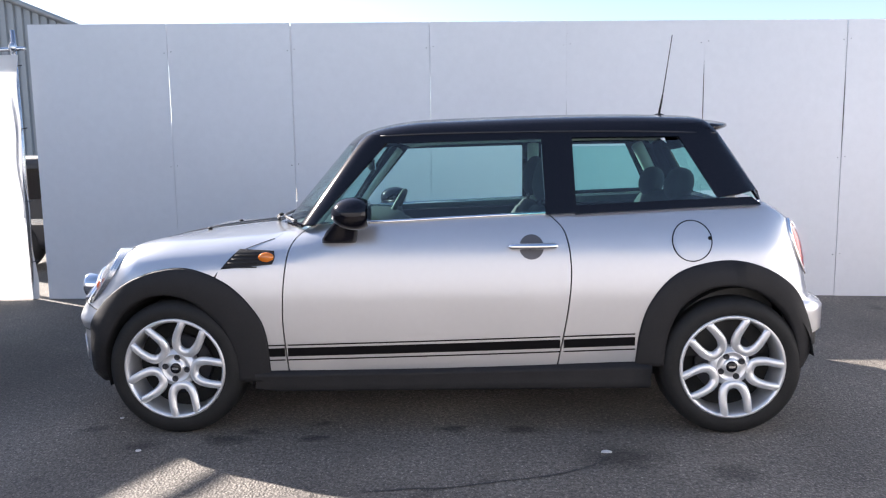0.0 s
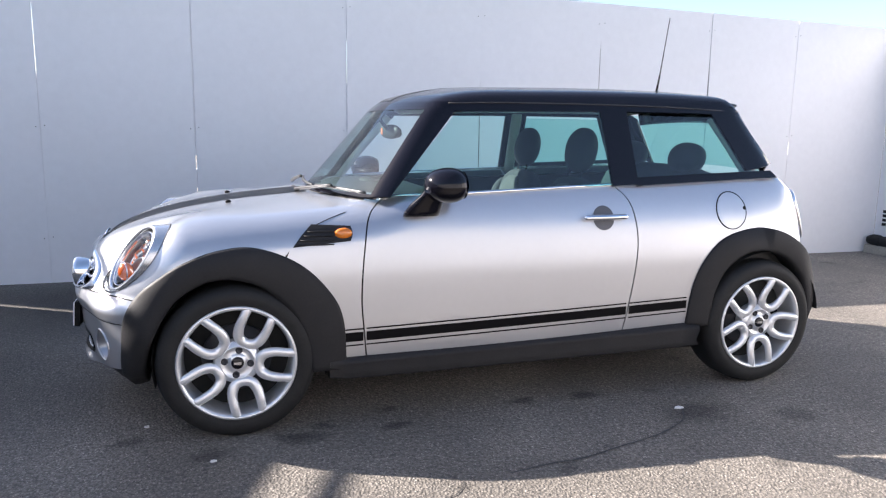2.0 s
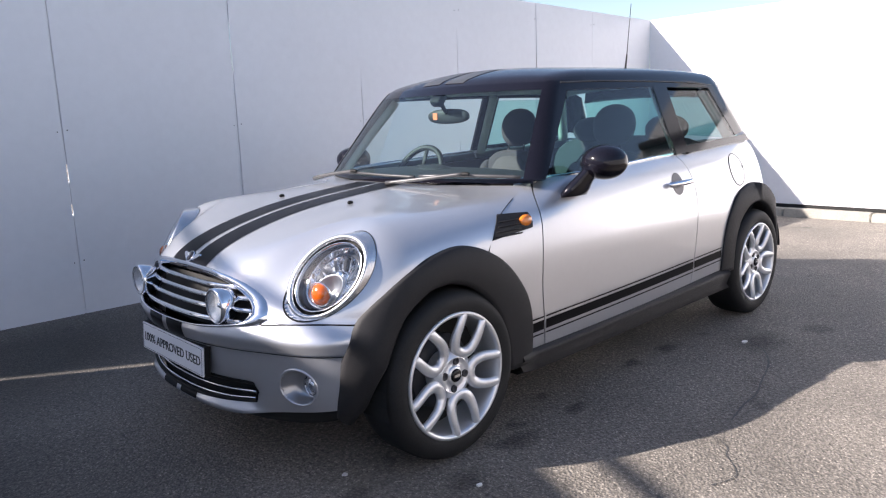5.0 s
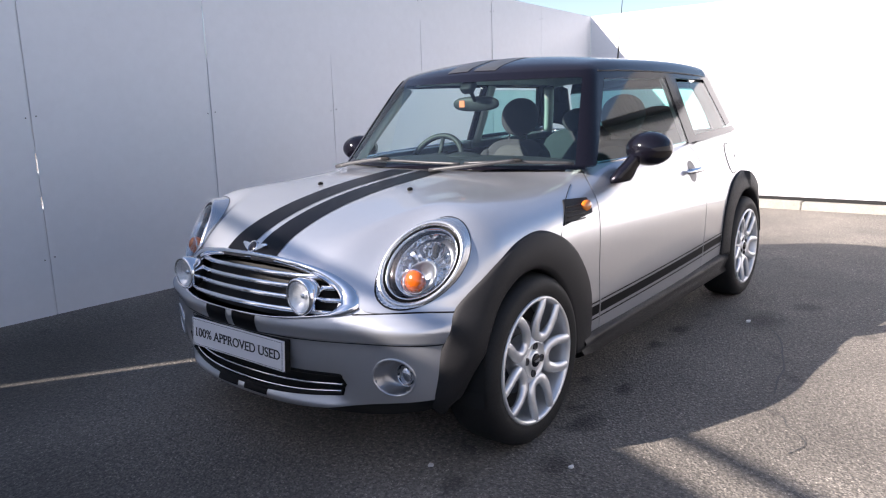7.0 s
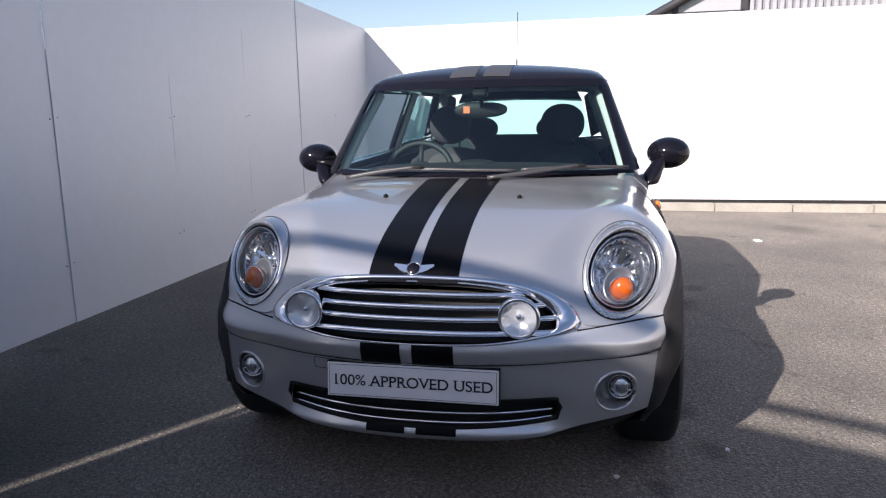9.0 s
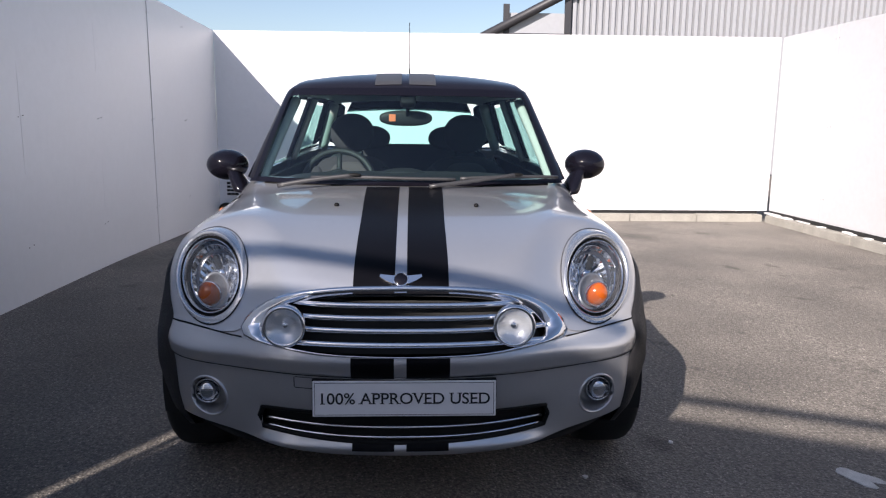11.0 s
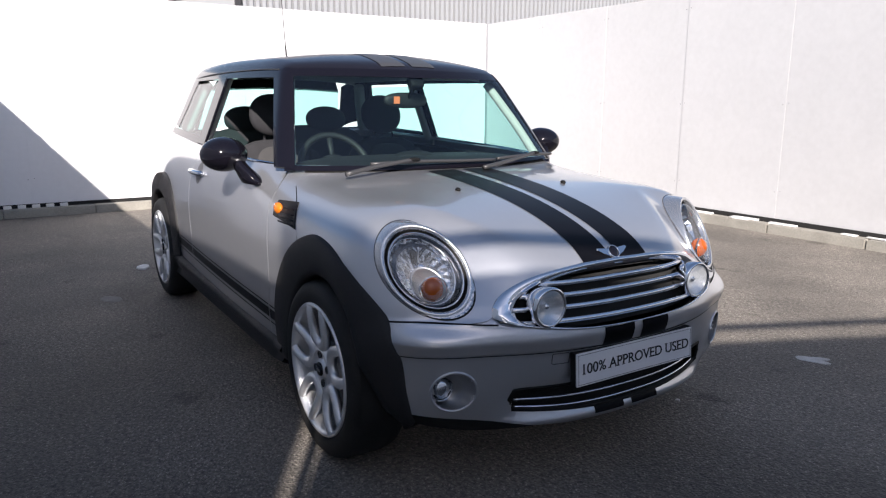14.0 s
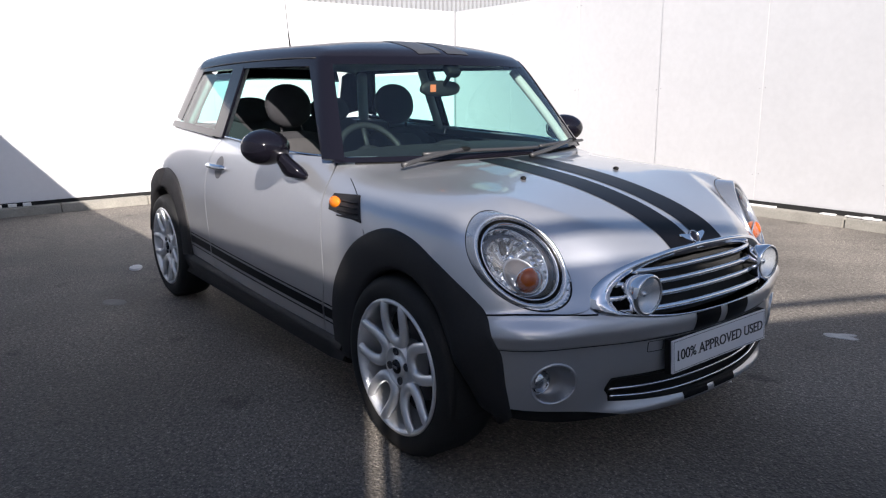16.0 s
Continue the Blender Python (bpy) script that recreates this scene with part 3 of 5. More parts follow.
def build_body(side, hand):
    bonnet_cut = lambda x, y, z: in_lamp(x, y, z) or in_arch(x, z)
    front_edge = [(-0.640, 0, 0.703), (-0.628, -0.20, 0.70), (-0.585, -0.345, 0.672), (-0.535, -0.445, 0.625), (-0.52, -0.492, 0.570), (-0.46, -0.65, 0.565), (-0.375, -0.765, 0.562)]
    back_edge = [(0.362, 0, 0.925), (0.393, -0.3, 0.924), (0.47, -0.58, 0.92)] + SHUT
    panel("bonnet", body, settle(body, spline(front_edge, 140), 0, (1, 1, 0)), settle(body, spline(back_edge, 140)), 140, 96, SILVER, car, side, bonnet_cut)
    # wing between the bonnet and the door
    one = on_body([(0.455, 0.936), (0.312, 0.846), (0.20, 0.72), (0.27, 0.64), (0.345, 0.52), (0.40, 0.40), (0.435, 0.275)])
    two = on_body(shifted(DOOR_FRONT, -0.006))
    panel("front_wing", body, one, two, 40, 14, SILVER, car, side, lambda x, y, z: in_arch(x, z), along=(1, 1, 0))
    door = panel("door", body, on_body(DOOR_FRONT), on_body(DOOR_REAR), 40, 44, SILVER, car, side, along=(1, 1, 0), label="silver door with a black stripe along its foot")
    quarter_end = settle(body, [(2.60, -0.60, 1.012), (2.74, -0.62, 0.94), (2.81, -0.62, 0.8), (2.83, -0.6, 0.64), (2.92, -0.6, 0.57), (2.92, -0.6, 0.5), (2.90, -0.6, 0.43)], along=(1, 1, 0))
    panel("rear_quarter", body, on_body(shifted(DOOR_REAR, 0.006)), quarter_end, 44, 40, SILVER, car, side, lambda x, y, z: in_arch(x, z), along=(1, 1, 0))
    centre_end = settle(body, [(2.70, 0, 0.99), (2.80, 0, 0.92), (2.86, 0, 0.8), (2.9, 0, 0.64), (2.98, 0, 0.57), (2.98, 0, 0.5), (2.97, 0, 0.43)], along=(1, 1, 0))
    panel("tail_panel", body, quarter_end, centre_end, 44, 20, SILVER, car, side, along=(1, 1, 0))
    back = [(2.77, -0.715), (2.84, -0.66), (2.92, -0.5), (2.96, -0.25), (2.97, 0)]
    panel("rear_valance", body, settle(body, [(x, y, 0.437) for x, y in back], 0, (1, 0, 0)), settle(body, [(x, y, 0.36) for x, y in back], 0, (1, 0, 0)), 30, 8, PLASTIC, car, side, lift=-0.02, along=(1, 0, 0), label="black plastic under the rear bumper")
    # bumper
    low = [(-0.655, 0, 0.219), (-0.63, -0.28, 0.225), (-0.57, -0.50, 0.252), (-0.53, -0.62, 0.268), (-0.43, -0.735, 0.285)]
    high = [(-0.683, 0, 0.528), (-0.65, -0.25, 0.531), (-0.57, -0.48, 0.556), (-0.46, -0.66, 0.563), (-0.375, -0.77, 0.559)]
    mouth = lambda x, y, z: (abs(y) < 0.425 and 0.262 + 0.024 * (y / 0.42) ** 2 < z < 0.349) or (y + 0.594) ** 2 + (z - 0.358) ** 2 < 0.058 ** 2 or in_arch(x, z)
    panel("front_bumper", body, settle(body, spline(low, 64), 0, (1, 1, 0)), settle(body, spline(high, 64), 0, (1, 1, 0)), 64, 84, SILVER, car, side, mouth, along=(1, 1, 0))
    # a dark tube draws the shadow line below the bumper's roll
    seam = settle(body, spline([(x, y, 0.466) for x, y, z in high], 60), 0.0002, (1, 1, 0)) * (1, side, 1)
    tube("bumper_crease_shade", seam, 0.0018, SEAL, car, sides=5)
    gap = settle(body, spline([(x, y, z + 0.003) for x, y, z in high[2:]], 40), -0.001, (1, 1, 0)) * (1, side, 1)
    tube("bonnet_gap", gap, 0.0028, SEAL, car, sides=5)
    tube("wing_gap", settle(body, spline(SHUT, 30)[:21], 0.0006) * (1, side, 1), 0.0016, SEAL, car, sides=5)
    return door


doors = {s: build_body(s, s) for s in (1, -1)}


def build_glasshouse():
    base = [(0.353 + 0.21 * (y / 0.7) ** 2, y, 0.938) for y in np.linspace(-0.7, 0.7, 15)]
    head = [(0.715 + 0.21 * (y / 0.85) ** 2, y * 0.82, 1.342 - 0.02 * (y / 0.7) ** 2) for y in np.linspace(-0.7, 0.7, 15)]
    panel("windscreen", cabin, base, head, 40, 20, SCREEN_GLASS, car, deep=0.004, label="clear raked windscreen")
    roof_head = [(x + 0.012, y * 1.03, z + 0.012) for x, y, z in head]
    tail = [(2.55 - 0.06 * (y / 0.57) ** 2, y, 1.405 - 0.04 * (y / 0.57) ** 2) for y in np.linspace(-0.575, 0.575, 15)]
    panel("roof", cabin, roof_head, tail, 44, 50, ROOF, car, deep=0.02, label="gloss black roof")
    panel("headlining", cabin, [(x + 0.10, y, z) for x, y, z in roof_head], tail, 20, 20, LINING, car, lift=-0.045, deep=0.005)
    # rear glass and its frame
    lo = [(2.70, y, 1.03) for y in np.linspace(-0.5, 0.5, 9)]
    hi = [(2.55, y * 0.88, 1.285) for y in np.linspace(-0.5, 0.5, 9)]
    panel("rear_window", cabin, lo, hi, 20, 12, SIDE_GLASS, car, deep=0.004)
    panel("hatch_frame", cabin, hi, [(x - 0.02, y * 0.95, z - 0.01) for x, y, z in tail[2:-2]], 20, 8, BLACK, car, lift=0.001)
    for s in (1, -1):
        side = lambda pts, y=-0.66: on_body(pts, y, fn=cabin)
        panel("windscreen_pillar", cabin, settle(cabin, [(0.545, -0.660, 0.935), (0.69, -0.598, 1.125), (0.828, -0.540, 1.30), (0.862, -0.53, 1.335)]), side([(0.63, 0.938), (0.787, 1.115), (0.965, 1.318)]), 24, 8, BLACK, car, s, lift=0.003)
        if s > 0:
            panel("door_window", cabin, side([(0.63, 0.942), (1.67, 0.98)]), side([(0.96, 1.302), (1.66, 1.318)]), 24, 16, SIDE_GLASS, car, s, deep=0.004, label="green-tinted frameless door glass, wound up")
        panel("window_rail", cabin, side([(0.955, 1.300), (1.66, 1.312), (2.46, 1.308)]), side([(0.90, 1.338), (1.66, 1.345), (2.47, 1.338)]), 40, 5, BLACK, car, s, lift=0.002)
        panel("door_pillar", cabin, side([(1.665, 0.975), (1.80, 0.98)]), side([(1.655, 1.32), (1.795, 1.32)]), 10, 16, BLACK, car, s, lift=0.003)
        panel("quarter_window", cabin, side([(1.80, 1.003), (2.47, 1.03)]), side([(1.795, 1.295), (2.29, 1.295)]), 20, 14, SIDE_GLASS, car, s, deep=0.004)
        panel("window_sill_trim", cabin, side([(1.795, 0.975), (2.62, 1.005)]), side([(1.795, 1.012), (2.58, 1.04)]), 24, 5, BLACK, car, s, lift=0.002)
        panel("rear_pillar", cabin, side([(2.43, 1.04), (2.28, 1.31)]), settle(cabin, [(2.68, -0.50, 1.02), (2.52, -0.45, 1.31)]), 18, 12, BLACK, car, s, lift=0.002)
        strip = settle(cabin, [(0.92, -0.59, 1.345), (1.2, -0.6, 1.35), (1.7, -0.6, 1.352), (2.1, -0.6, 1.35), (2.46, -0.575, 1.34)], 0.004) * (1, s, 1)
        tube("roof_gutter", spline(strip, 40), 0.0034, GUTTER, car, sides=6)
        belt = np.vstack([on_body([(0.535, 0.931), (0.60, 0.935), (0.9, 0.948), (1.3, 0.965), (1.68, 0.98), (2.1, 0.995), (2.45, 1.008), (2.6, 1.015)], -0.72, 0.004), settle(body, [(2.68, -0.5, 1.015), (2.72, -0.3, 1.015)], 0.004)]) * (1, s, 1)
        tube("belt_strip", spline(belt, 60), 0.008, CHROME, car, sides=6)


build_glasshouse()


def build_arch(outer, inner, s, name="wheel_arch"):
    """A moulded black arch: outer edge on the flank, bulging, then turned in over the tyre."""
    n = 64
    rows = ((1.0, -0.004), (1.0, 0.001), (0.985, 0.008), (0.93, 0.012), (0.5, 0.014), (0.12, 0.015), (0.0, 0.009), (0.0, -0.03), (0.02, -0.16))
    a, b = (spline([(x, 0, z) for x, z in line], n) for line in (outer, inner))
    v = []
    for t, out in rows:
        p = b + (a - b) * t
        q = p.copy()
        q[:, 1], q[:, 2] = -0.79, np.clip(p[:, 2], 0.285, 2)
        yb = settle(body, q, 0, (0, 1, 0))[:, 1]
        if v:
            yb = np.where(p[:, 0] > 2.5, np.minimum(yb, -0.788 + 0.25 * np.maximum(p[:, 0] - 2.72, 0)), yb)
        p[:, 1] = np.maximum(yb * t + np.minimum(yb, -0.797) * (1 - t) - out, -0.830) + (0.8 * np.clip(0.275 - p[:, 2], 0, 1) + 0.5 * (1 - t) * np.clip(0.42 - p[:, 2], 0, 1)) * (p[:, 0] < -0.2)
        v.append(p)
    f = [(j * n + i, j * n + i + 1, (j + 1) * n + i + 1, (j + 1) * n + i) for j in range(len(rows) - 1) for i in range(n - 1)]
    f += [tuple(j * n for j in range(len(rows))), tuple(j * n + n - 1 for j in range(len(rows)))[::-1]]
    return mesh(name, np.vstack(v) * (1, s, 1), f if s < 0 else [q[::-1] for q in f], PLASTIC, car, "grained black plastic wheel arch")


for s in (1, -1):
    build_arch(ARCH_OUT, ARCH_IN, s)
    build_arch(*ARCH_REAR, s)
    for cx in (0.0, 2.467):
        a = np.linspace(-0.25, math.pi + 0.25, 24) if cx < 1 else np.linspace(0.12, math.pi - 0.02, 24)
        v, f = [], []
        for t in a:
            for y in (-0.80, -0.40):
                v.append((cx + 0.02 + 0.335 * math.cos(t), y * s, 0.31 + 0.345 * math.sin(t)))
        for i in range(23):
            f.append((2 * i, 2 * i + 1, 2 * i + 3, 2 * i + 2))
        v += [(cx - 0.33, -0.42 * s, 0.16), (cx + 0.36, -0.42 * s, 0.16), (cx + 0.36, -0.42 * s, 0.68), (cx - 0.33, -0.42 * s, 0.68)]
        f.append((48, 49, 50, 51))
        mesh("wheel_well_liner", v, f, DARK, car, smooth=False)


def build_sill(s):
    xs = np.linspace(0.36, 2.12, 20)
    v, f = [], []
    for x in xs:
        t = (x - 0.36) / 1.76
        zt, zb = 0.285 + 0.034 * t, 0.188 + 0.014 * t + 0.012 * max(0, 1 - (x - 0.36) / 0.10)
        for y, z in ((-0.74, zt + 0.012), (-0.785, zt + 0.008), (-0.808, zt - 0.006), (-0.816, zt - 0.022), (-0.792, zb + 0.038), (-0.808, zb + 0.018), (-0.775, zb), (-0.62, zb)):
            v.append((x, y * s, z))
    for i in range(len(xs) - 1):
        for j in range(7):
            f.append((i * 8 + j, i * 8 + j + 1, i * 8 + j + 9, i * 8 + j + 8))
    f += [tuple(range(8)), tuple(19 * 8 + j for j in range(8))[::-1]]
    return mesh("side_skirt", v, f if s > 0 else [q[::-1] for q in f], PLASTIC, car, "black plastic side skirt")


for s in (1, -1):
    build_sill(s)
box("underbody", -0.40, -0.52, 0.2, 2.85, 0.52, 0.3, DARK, car)


# ---- wheels ----
def build_wheel(turn, bolts):
    """A wheel about the origin, its face towards -y."""
    w = new("wheel")
    prof = [(0.214, -0.02), (0.222, -0.050), (0.233, -0.056), (0.262, -0.063), (0.286, -0.054), (0.300, -0.04), (0.3065, -0.02), (0.308, 0.03), (0.308, 0.09), (0.3, 0.125), (0.27, 0.145), (0.216, 0.14)]
    v, f = revolve_data(prof, 72)
    mesh("tyre", v, f, RUBBER, w, "black road tyre")
    rim = mesh("rim", *revolve_data([(0.228, -0.046), (0.2305, -0.056), (0.2255, -0.061), (0.218, -0.060), (0.2115, -0.050), (0.206, -0.02), (0.203, 0.1), (0.213, 0.13)], 72), ALLOY, w, "silver alloy rim with tulip-shaped spokes")
    # five looped spokes, each a U that opens towards the rim
    half = [(0.216, 0.051), (0.190, 0.0515), (0.160, 0.052), (0.132, 0.050), (0.108, 0.043), (0.090, 0.029), (0.081, 0.0)]
    loop = spline([(r, 0, q) for r, q in half] + [(r, 0, -q) for r, q in half[-2::-1]], 40)
    out = np.hypot(loop[:, 0], loop[:, 2])
    wide = np.interp(out, (0.08, 0.11, 0.14, 0.19, 0.222), (0.0205, 0.0215, 0.0198, 0.0182, 0.0180))
    loop[:, 1] = np.interp(out, (0.09, 0.13, 0.18, 0.21, 0.225), (-0.034, -0.041, -0.049, -0.050, -0.046))
    for i in range(5):
        c, d = math.cos(radians(turn + 72 * i)), math.sin(radians(turn + 72 * i))
        pts = np.stack([loop[:, 0] * c - loop[:, 2] * d, loop[:, 1], loop[:, 0] * d + loop[:, 2] * c], 1)
        tube("spoke", pts, wide, ALLOY, rim, sides=12, flat=0.72, up=(0, 1, 0))
    hub = mesh("hub", *revolve_data([(0.0, -0.045), (0.03, -0.045), (0.034, -0.041), (0.036, -0.036), (0.060, -0.040), (0.0625, -0.0435), (0.066, -0.0435), (0.069, -0.039), (0.084, -0.035), (0.092, -0.012), (0.07, 0.05)], 40), ALLOY, w)
    mesh("hub_cap", *revolve_data([(0.0, -0.052), (0.02, -0.052), (0.024, -0.049), (0.025, -0.04)], 28), BLACK, hub, "round black hub cap with a silver mark")
    box("cap_mark", -0.014, -0.0535, -0.005, 0.014, -0.051, 0.005, SATIN, hub)
    for i in range(4):
        a = radians(bolts + 90 * i)
        mesh("wheel_bolt", *revolve_data([(0.0, -0.040), (0.008, -0.040), (0.0085, -0.0435), (0.0135, -0.0435), (0.014, -0.03)], 14, (0.05 * math.cos(a), 0, 0.05 * math.sin(a))), DARKCLAD, hub)
    mesh("brake_disc", *revolve_data([(0.05, 0.03), (0.135, 0.03), (0.137, 0.05), (0.05, 0.05)], 40), DARKCLAD, w)
    mesh("wheel_inside", *revolve_data([(0.0, 0.06), (0.206, 0.06)], 40), DARK, w)
    return w


wheels = []
for cx, s, turn, bolts in ((0.0, 1, -7, -8), (2.467, 1, -11, 27), (0.0, -1, 20, 12), (2.467, -1, 40, 50)):
    w = build_wheel(turn, bolts)
    w.parent = car
    w.matrix_basis = pose(cx, -0.757 * s, 0.306, 0, 0, 0 if s > 0 else 180)


# ---- car: front ----
def lamp_mesh(name, rings, mat, parent, s, label="", smooth=True, sides=48, shift=(0, 0), facet=0.0, flute=0.0):
    """Rings of the headlamp from outside in: (radius, lift off its face). shift: of the middle, across and up."""
    a = np.linspace(0, 2 * math.pi, sides, endpoint=False)
    v = []
    for k, (r, lift) in enumerate(rings):
        if lift is None:
            y, z = lamp_yz(r, a)
            v.append(settle(body, np.stack([np.full(sides, -0.40), y, z], -1), 0.0015, (1, 0, 0)))
        else:
            p = lamp_point(max(r, 0.001), a, lift)
            p = p + facet * ((np.arange(sides) + k) % 2)[:, None] * LAMP_OUT
            p = p + (flute * (np.round(np.cos(a) * r * 16) % 2) * (np.sin(a) > 0.1))[:, None] * LAMP_OUT
            v.append(p + np.array((0.45 * shift[0] + 0.62 * shift[1], -shift[0], shift[1])))
    f = [(k * sides + i, k * sides + (i + 1) % sides, (k + 1) * sides + (i + 1) % sides, (k + 1) * sides + i) for k in range(len(rings) - 1) for i in range(sides)]
    v = np.vstack(v) * (1, s, 1)
    return mesh(name, v, f if s > 0 else [q[::-1] for q in f], mat, parent, label, smooth=smooth)


def blob(name, at, radii, mat, parent, label="", e=1.0, turn=(0, 0, 0), n=16, m=24):
    """A rounded solid: e 1 is an ellipsoid, below 1 boxier."""
    v, f = [], []
    pw = lambda c: math.copysign(abs(c) ** e, c)
    for i in range(n + 1):
        b = -math.pi / 2 + math.pi * i / n
        for j in range(m):
            a = 2 * math.pi * j / m
            v.append((radii[0] * pw(math.cos(b)) * pw(math.cos(a)), radii[1] * pw(math.cos(b)) * pw(math.sin(a)), radii[2] * pw(math.sin(b))))
    for i in range(n):
        for j in range(m):
            k = (j + 1) % m
            f.append((i * m + j, i * m + k, (i + 1) * m + k, (i + 1) * m + j))
    t = pose(*at, *turn)
    return mesh(name, [t @ Vector(q) for q in v], f, mat, parent, label)


BOWL = material("lamp_reflector", (0.9, 0.91, 0.93), 0.07, 0.95)
BUCKET = material("lamp_bucket_grey", (0.12, 0.12, 0.13), 0.2, 0.7)
FOG_BOWL = material("fog_light_bowl", (0.34, 0.345, 0.36), 0.28, 0.75)
RING = material("satin_trim_ring", (0.60, 0.61, 0.63), 0.24, 0.85, coat=1.0)
PALE_LENS = material("ribbed_lamp_glass", (0.80, 0.81, 0.83), 0.2, 0.6, coat=1.0, bump=0.3, bump_scale=90)


def build_headlamp(s):
    lamp = new("headlight")
    lamp.parent = car
    lamp["label"] = "oval clear headlight with a silver ring and amber indicator"
    lamp_mesh("seam", [(1.012, None), (0.98, None)], SEAL, lamp, s)
    lamp_mesh("trim_ring", [(1.0, None), (0.985, 0.005), (0.955, 0.010), (0.905, 0.010), (0.868, 0.004), (0.862, -0.003)], RING, lamp, s, label="broad bright silver trim ring")
    lamp_mesh("shadow_gap", [(0.866, -0.003), (0.84, -0.010), (0.80, -0.006)], SEAL, lamp, s)
    lamp_mesh("inner_ring", [(0.805, 0.0), (0.795, 0.004), (0.775, 0.003), (0.765, -0.01)], CHROME, lamp, s)
    lamp_mesh("lens", [(0.80 * math.cos(t), 0.002 + 0.020 * math.sin(t)) for t in np.linspace(0, math.pi / 2, 9)], LENS, lamp, s, label="clear curved lens")
    lamp_mesh("bucket", [(0.80, 0.0), (0.78, -0.03), (0.72, -0.045), (0.60, -0.05)], BUCKET, lamp, s)
    lamp_mesh("reflector_rim", [(0.74, -0.040), (0.72, -0.030), (0.69, -0.030), (0.68, -0.04)], CHROME, lamp, s, shift=(0.006, 0.006))
    lamp_mesh("reflector", [(0.69, -0.034), (0.62, -0.055), (0.50, -0.075), (0.36, -0.090), (0.20, -0.100), (0.0, -0.104)], BOWL, lamp, s, smooth=False, sides=44, shift=(0.006, 0.006), facet=0.002, flute=0.006)
    lamp_mesh("dish", [(0.40, -0.034), (0.375, -0.026), (0.34, -0.034), (0.22, -0.050), (0.0, -0.056)], FOG_BOWL, lamp, s, shift=(0.0, -0.034), sides=40)
    c = lamp_point(0.385, np.array(radians(-90)), -0.004) * (1, s, 1)
    blob("indicator", c, (0.030, 0.036, 0.037), AMBER, lamp, "amber indicator")
    rim = [c + np.array((-0.006, 0, 0)) + np.array((0.030 * math.cos(t) * 0.5, 0.039 * math.cos(t) * -s, 0.039 * math.sin(t))) for t in np.linspace(0, 2 * math.pi, 28, endpoint=False)]
    tube("indicator_ring", rim, 0.0028, CHROME, lamp, sides=6, closed=True)
    c = lamp_point(0.16, np.array(radians(90)), -0.062) * (1, s, 1)
    blob("bulb_shield", c, (0.016, 0.019, 0.019), CHROME, lamp)
    blob("shield_arm", lamp_point(0.40, np.array(radians(75)), -0.050) * (1, s, 1), (0.008, 0.011, 0.024), DARK, lamp, e=0.6, turn=(14 * s, 0, 0))
    return lamp


for s in (1, -1):
    build_headlamp(s)

GRILLE = [(0.0, 0.527), (0.25, 0.532), (0.42, 0.550), (0.474, 0.563), (0.486, 0.585), (0.447, 0.632), (0.345, 0.682), (0.20, 0.704), (0.0, 0.709)]


def nose(yz, lift=0.0):
    """(y, z) pairs seen from the front, as points on the nose."""
    return settle(body, [(-0.62, y, z) for y, z in yz], lift, (1, 0, 0))


grille = new("grille")
grille.parent = car
grille["label"] = "wide chrome grille with level bars"
half = spline([(0, y, z) for y, z in GRILLE], 40)[:, 1:]
loop = np.vstack([half, (half * (-1, 1))[::-1][1:-1]])
rings = [nose(loop, -0.004), nose(loop * (0.985, 1), 0.007)]
for ky, dz, lift in ((0.94, 0.006, 0.011), (0.885, 0.011, 0.004), (0.87, 0.014, -0.022)):
    rings.append(nose(np.stack([loop[:, 0] * ky, 0.618 + (loop[:, 1] - 0.618) * (1 - dz / 0.09 * (0.3 + 0.7 * ease((loop[:, 1] - 0.545) / 0.04)))], 1), lift))
count = len(loop)
mesh("surround", np.vstack(rings), [(k * count + i, k * count + (i + 1) % count, (k + 1) * count + (i + 1) % count, (k + 1) * count + i) for k in range(4) for i in range(count)], CHROME, grille, "chrome surround, broad at the corners")
for s in (1, -1):
    strip_fill = settle(body, [[(-0.55, -y * s, z) for y in np.linspace(0.42, 0.64, 10)] for z in np.linspace(0.545, 0.59, 4)], -0.007, (1, 0, 0))
    mesh("nose_filler", strip_fill.reshape(-1, 3), [(j * 10 + i, j * 10 + i + 1, (j + 1) * 10 + i + 1, (j + 1) * 10 + i) for j in range(3) for i in range(9)], SILVER, grille)
panel("grille_back", body, [(-0.62, y, 0.545) for y in np.linspace(-0.45, 0.45, 9)], [(-0.60, y * 0.8, 0.70) for y in np.linspace(-0.45, 0.45, 9)], 30, 6, DARK, grille, lift=-0.055, along=(1, 0, 0))
for k, z in enumerate((0.563, 0.598, 0.634, 0.668)):
    reach = float(np.interp(z, (0.55, 0.585, 0.632, 0.682, 0.70), (0.44, 0.445, 0.412, 0.325, 0.24)))
    tube("bar", nose([(y, z) for y in np.linspace(-reach, reach, 30)], -0.016 if k else -0.010), 0.0085, CHROME, grille, sides=8, flat=0.7, up=(-1, 0, 0.3))


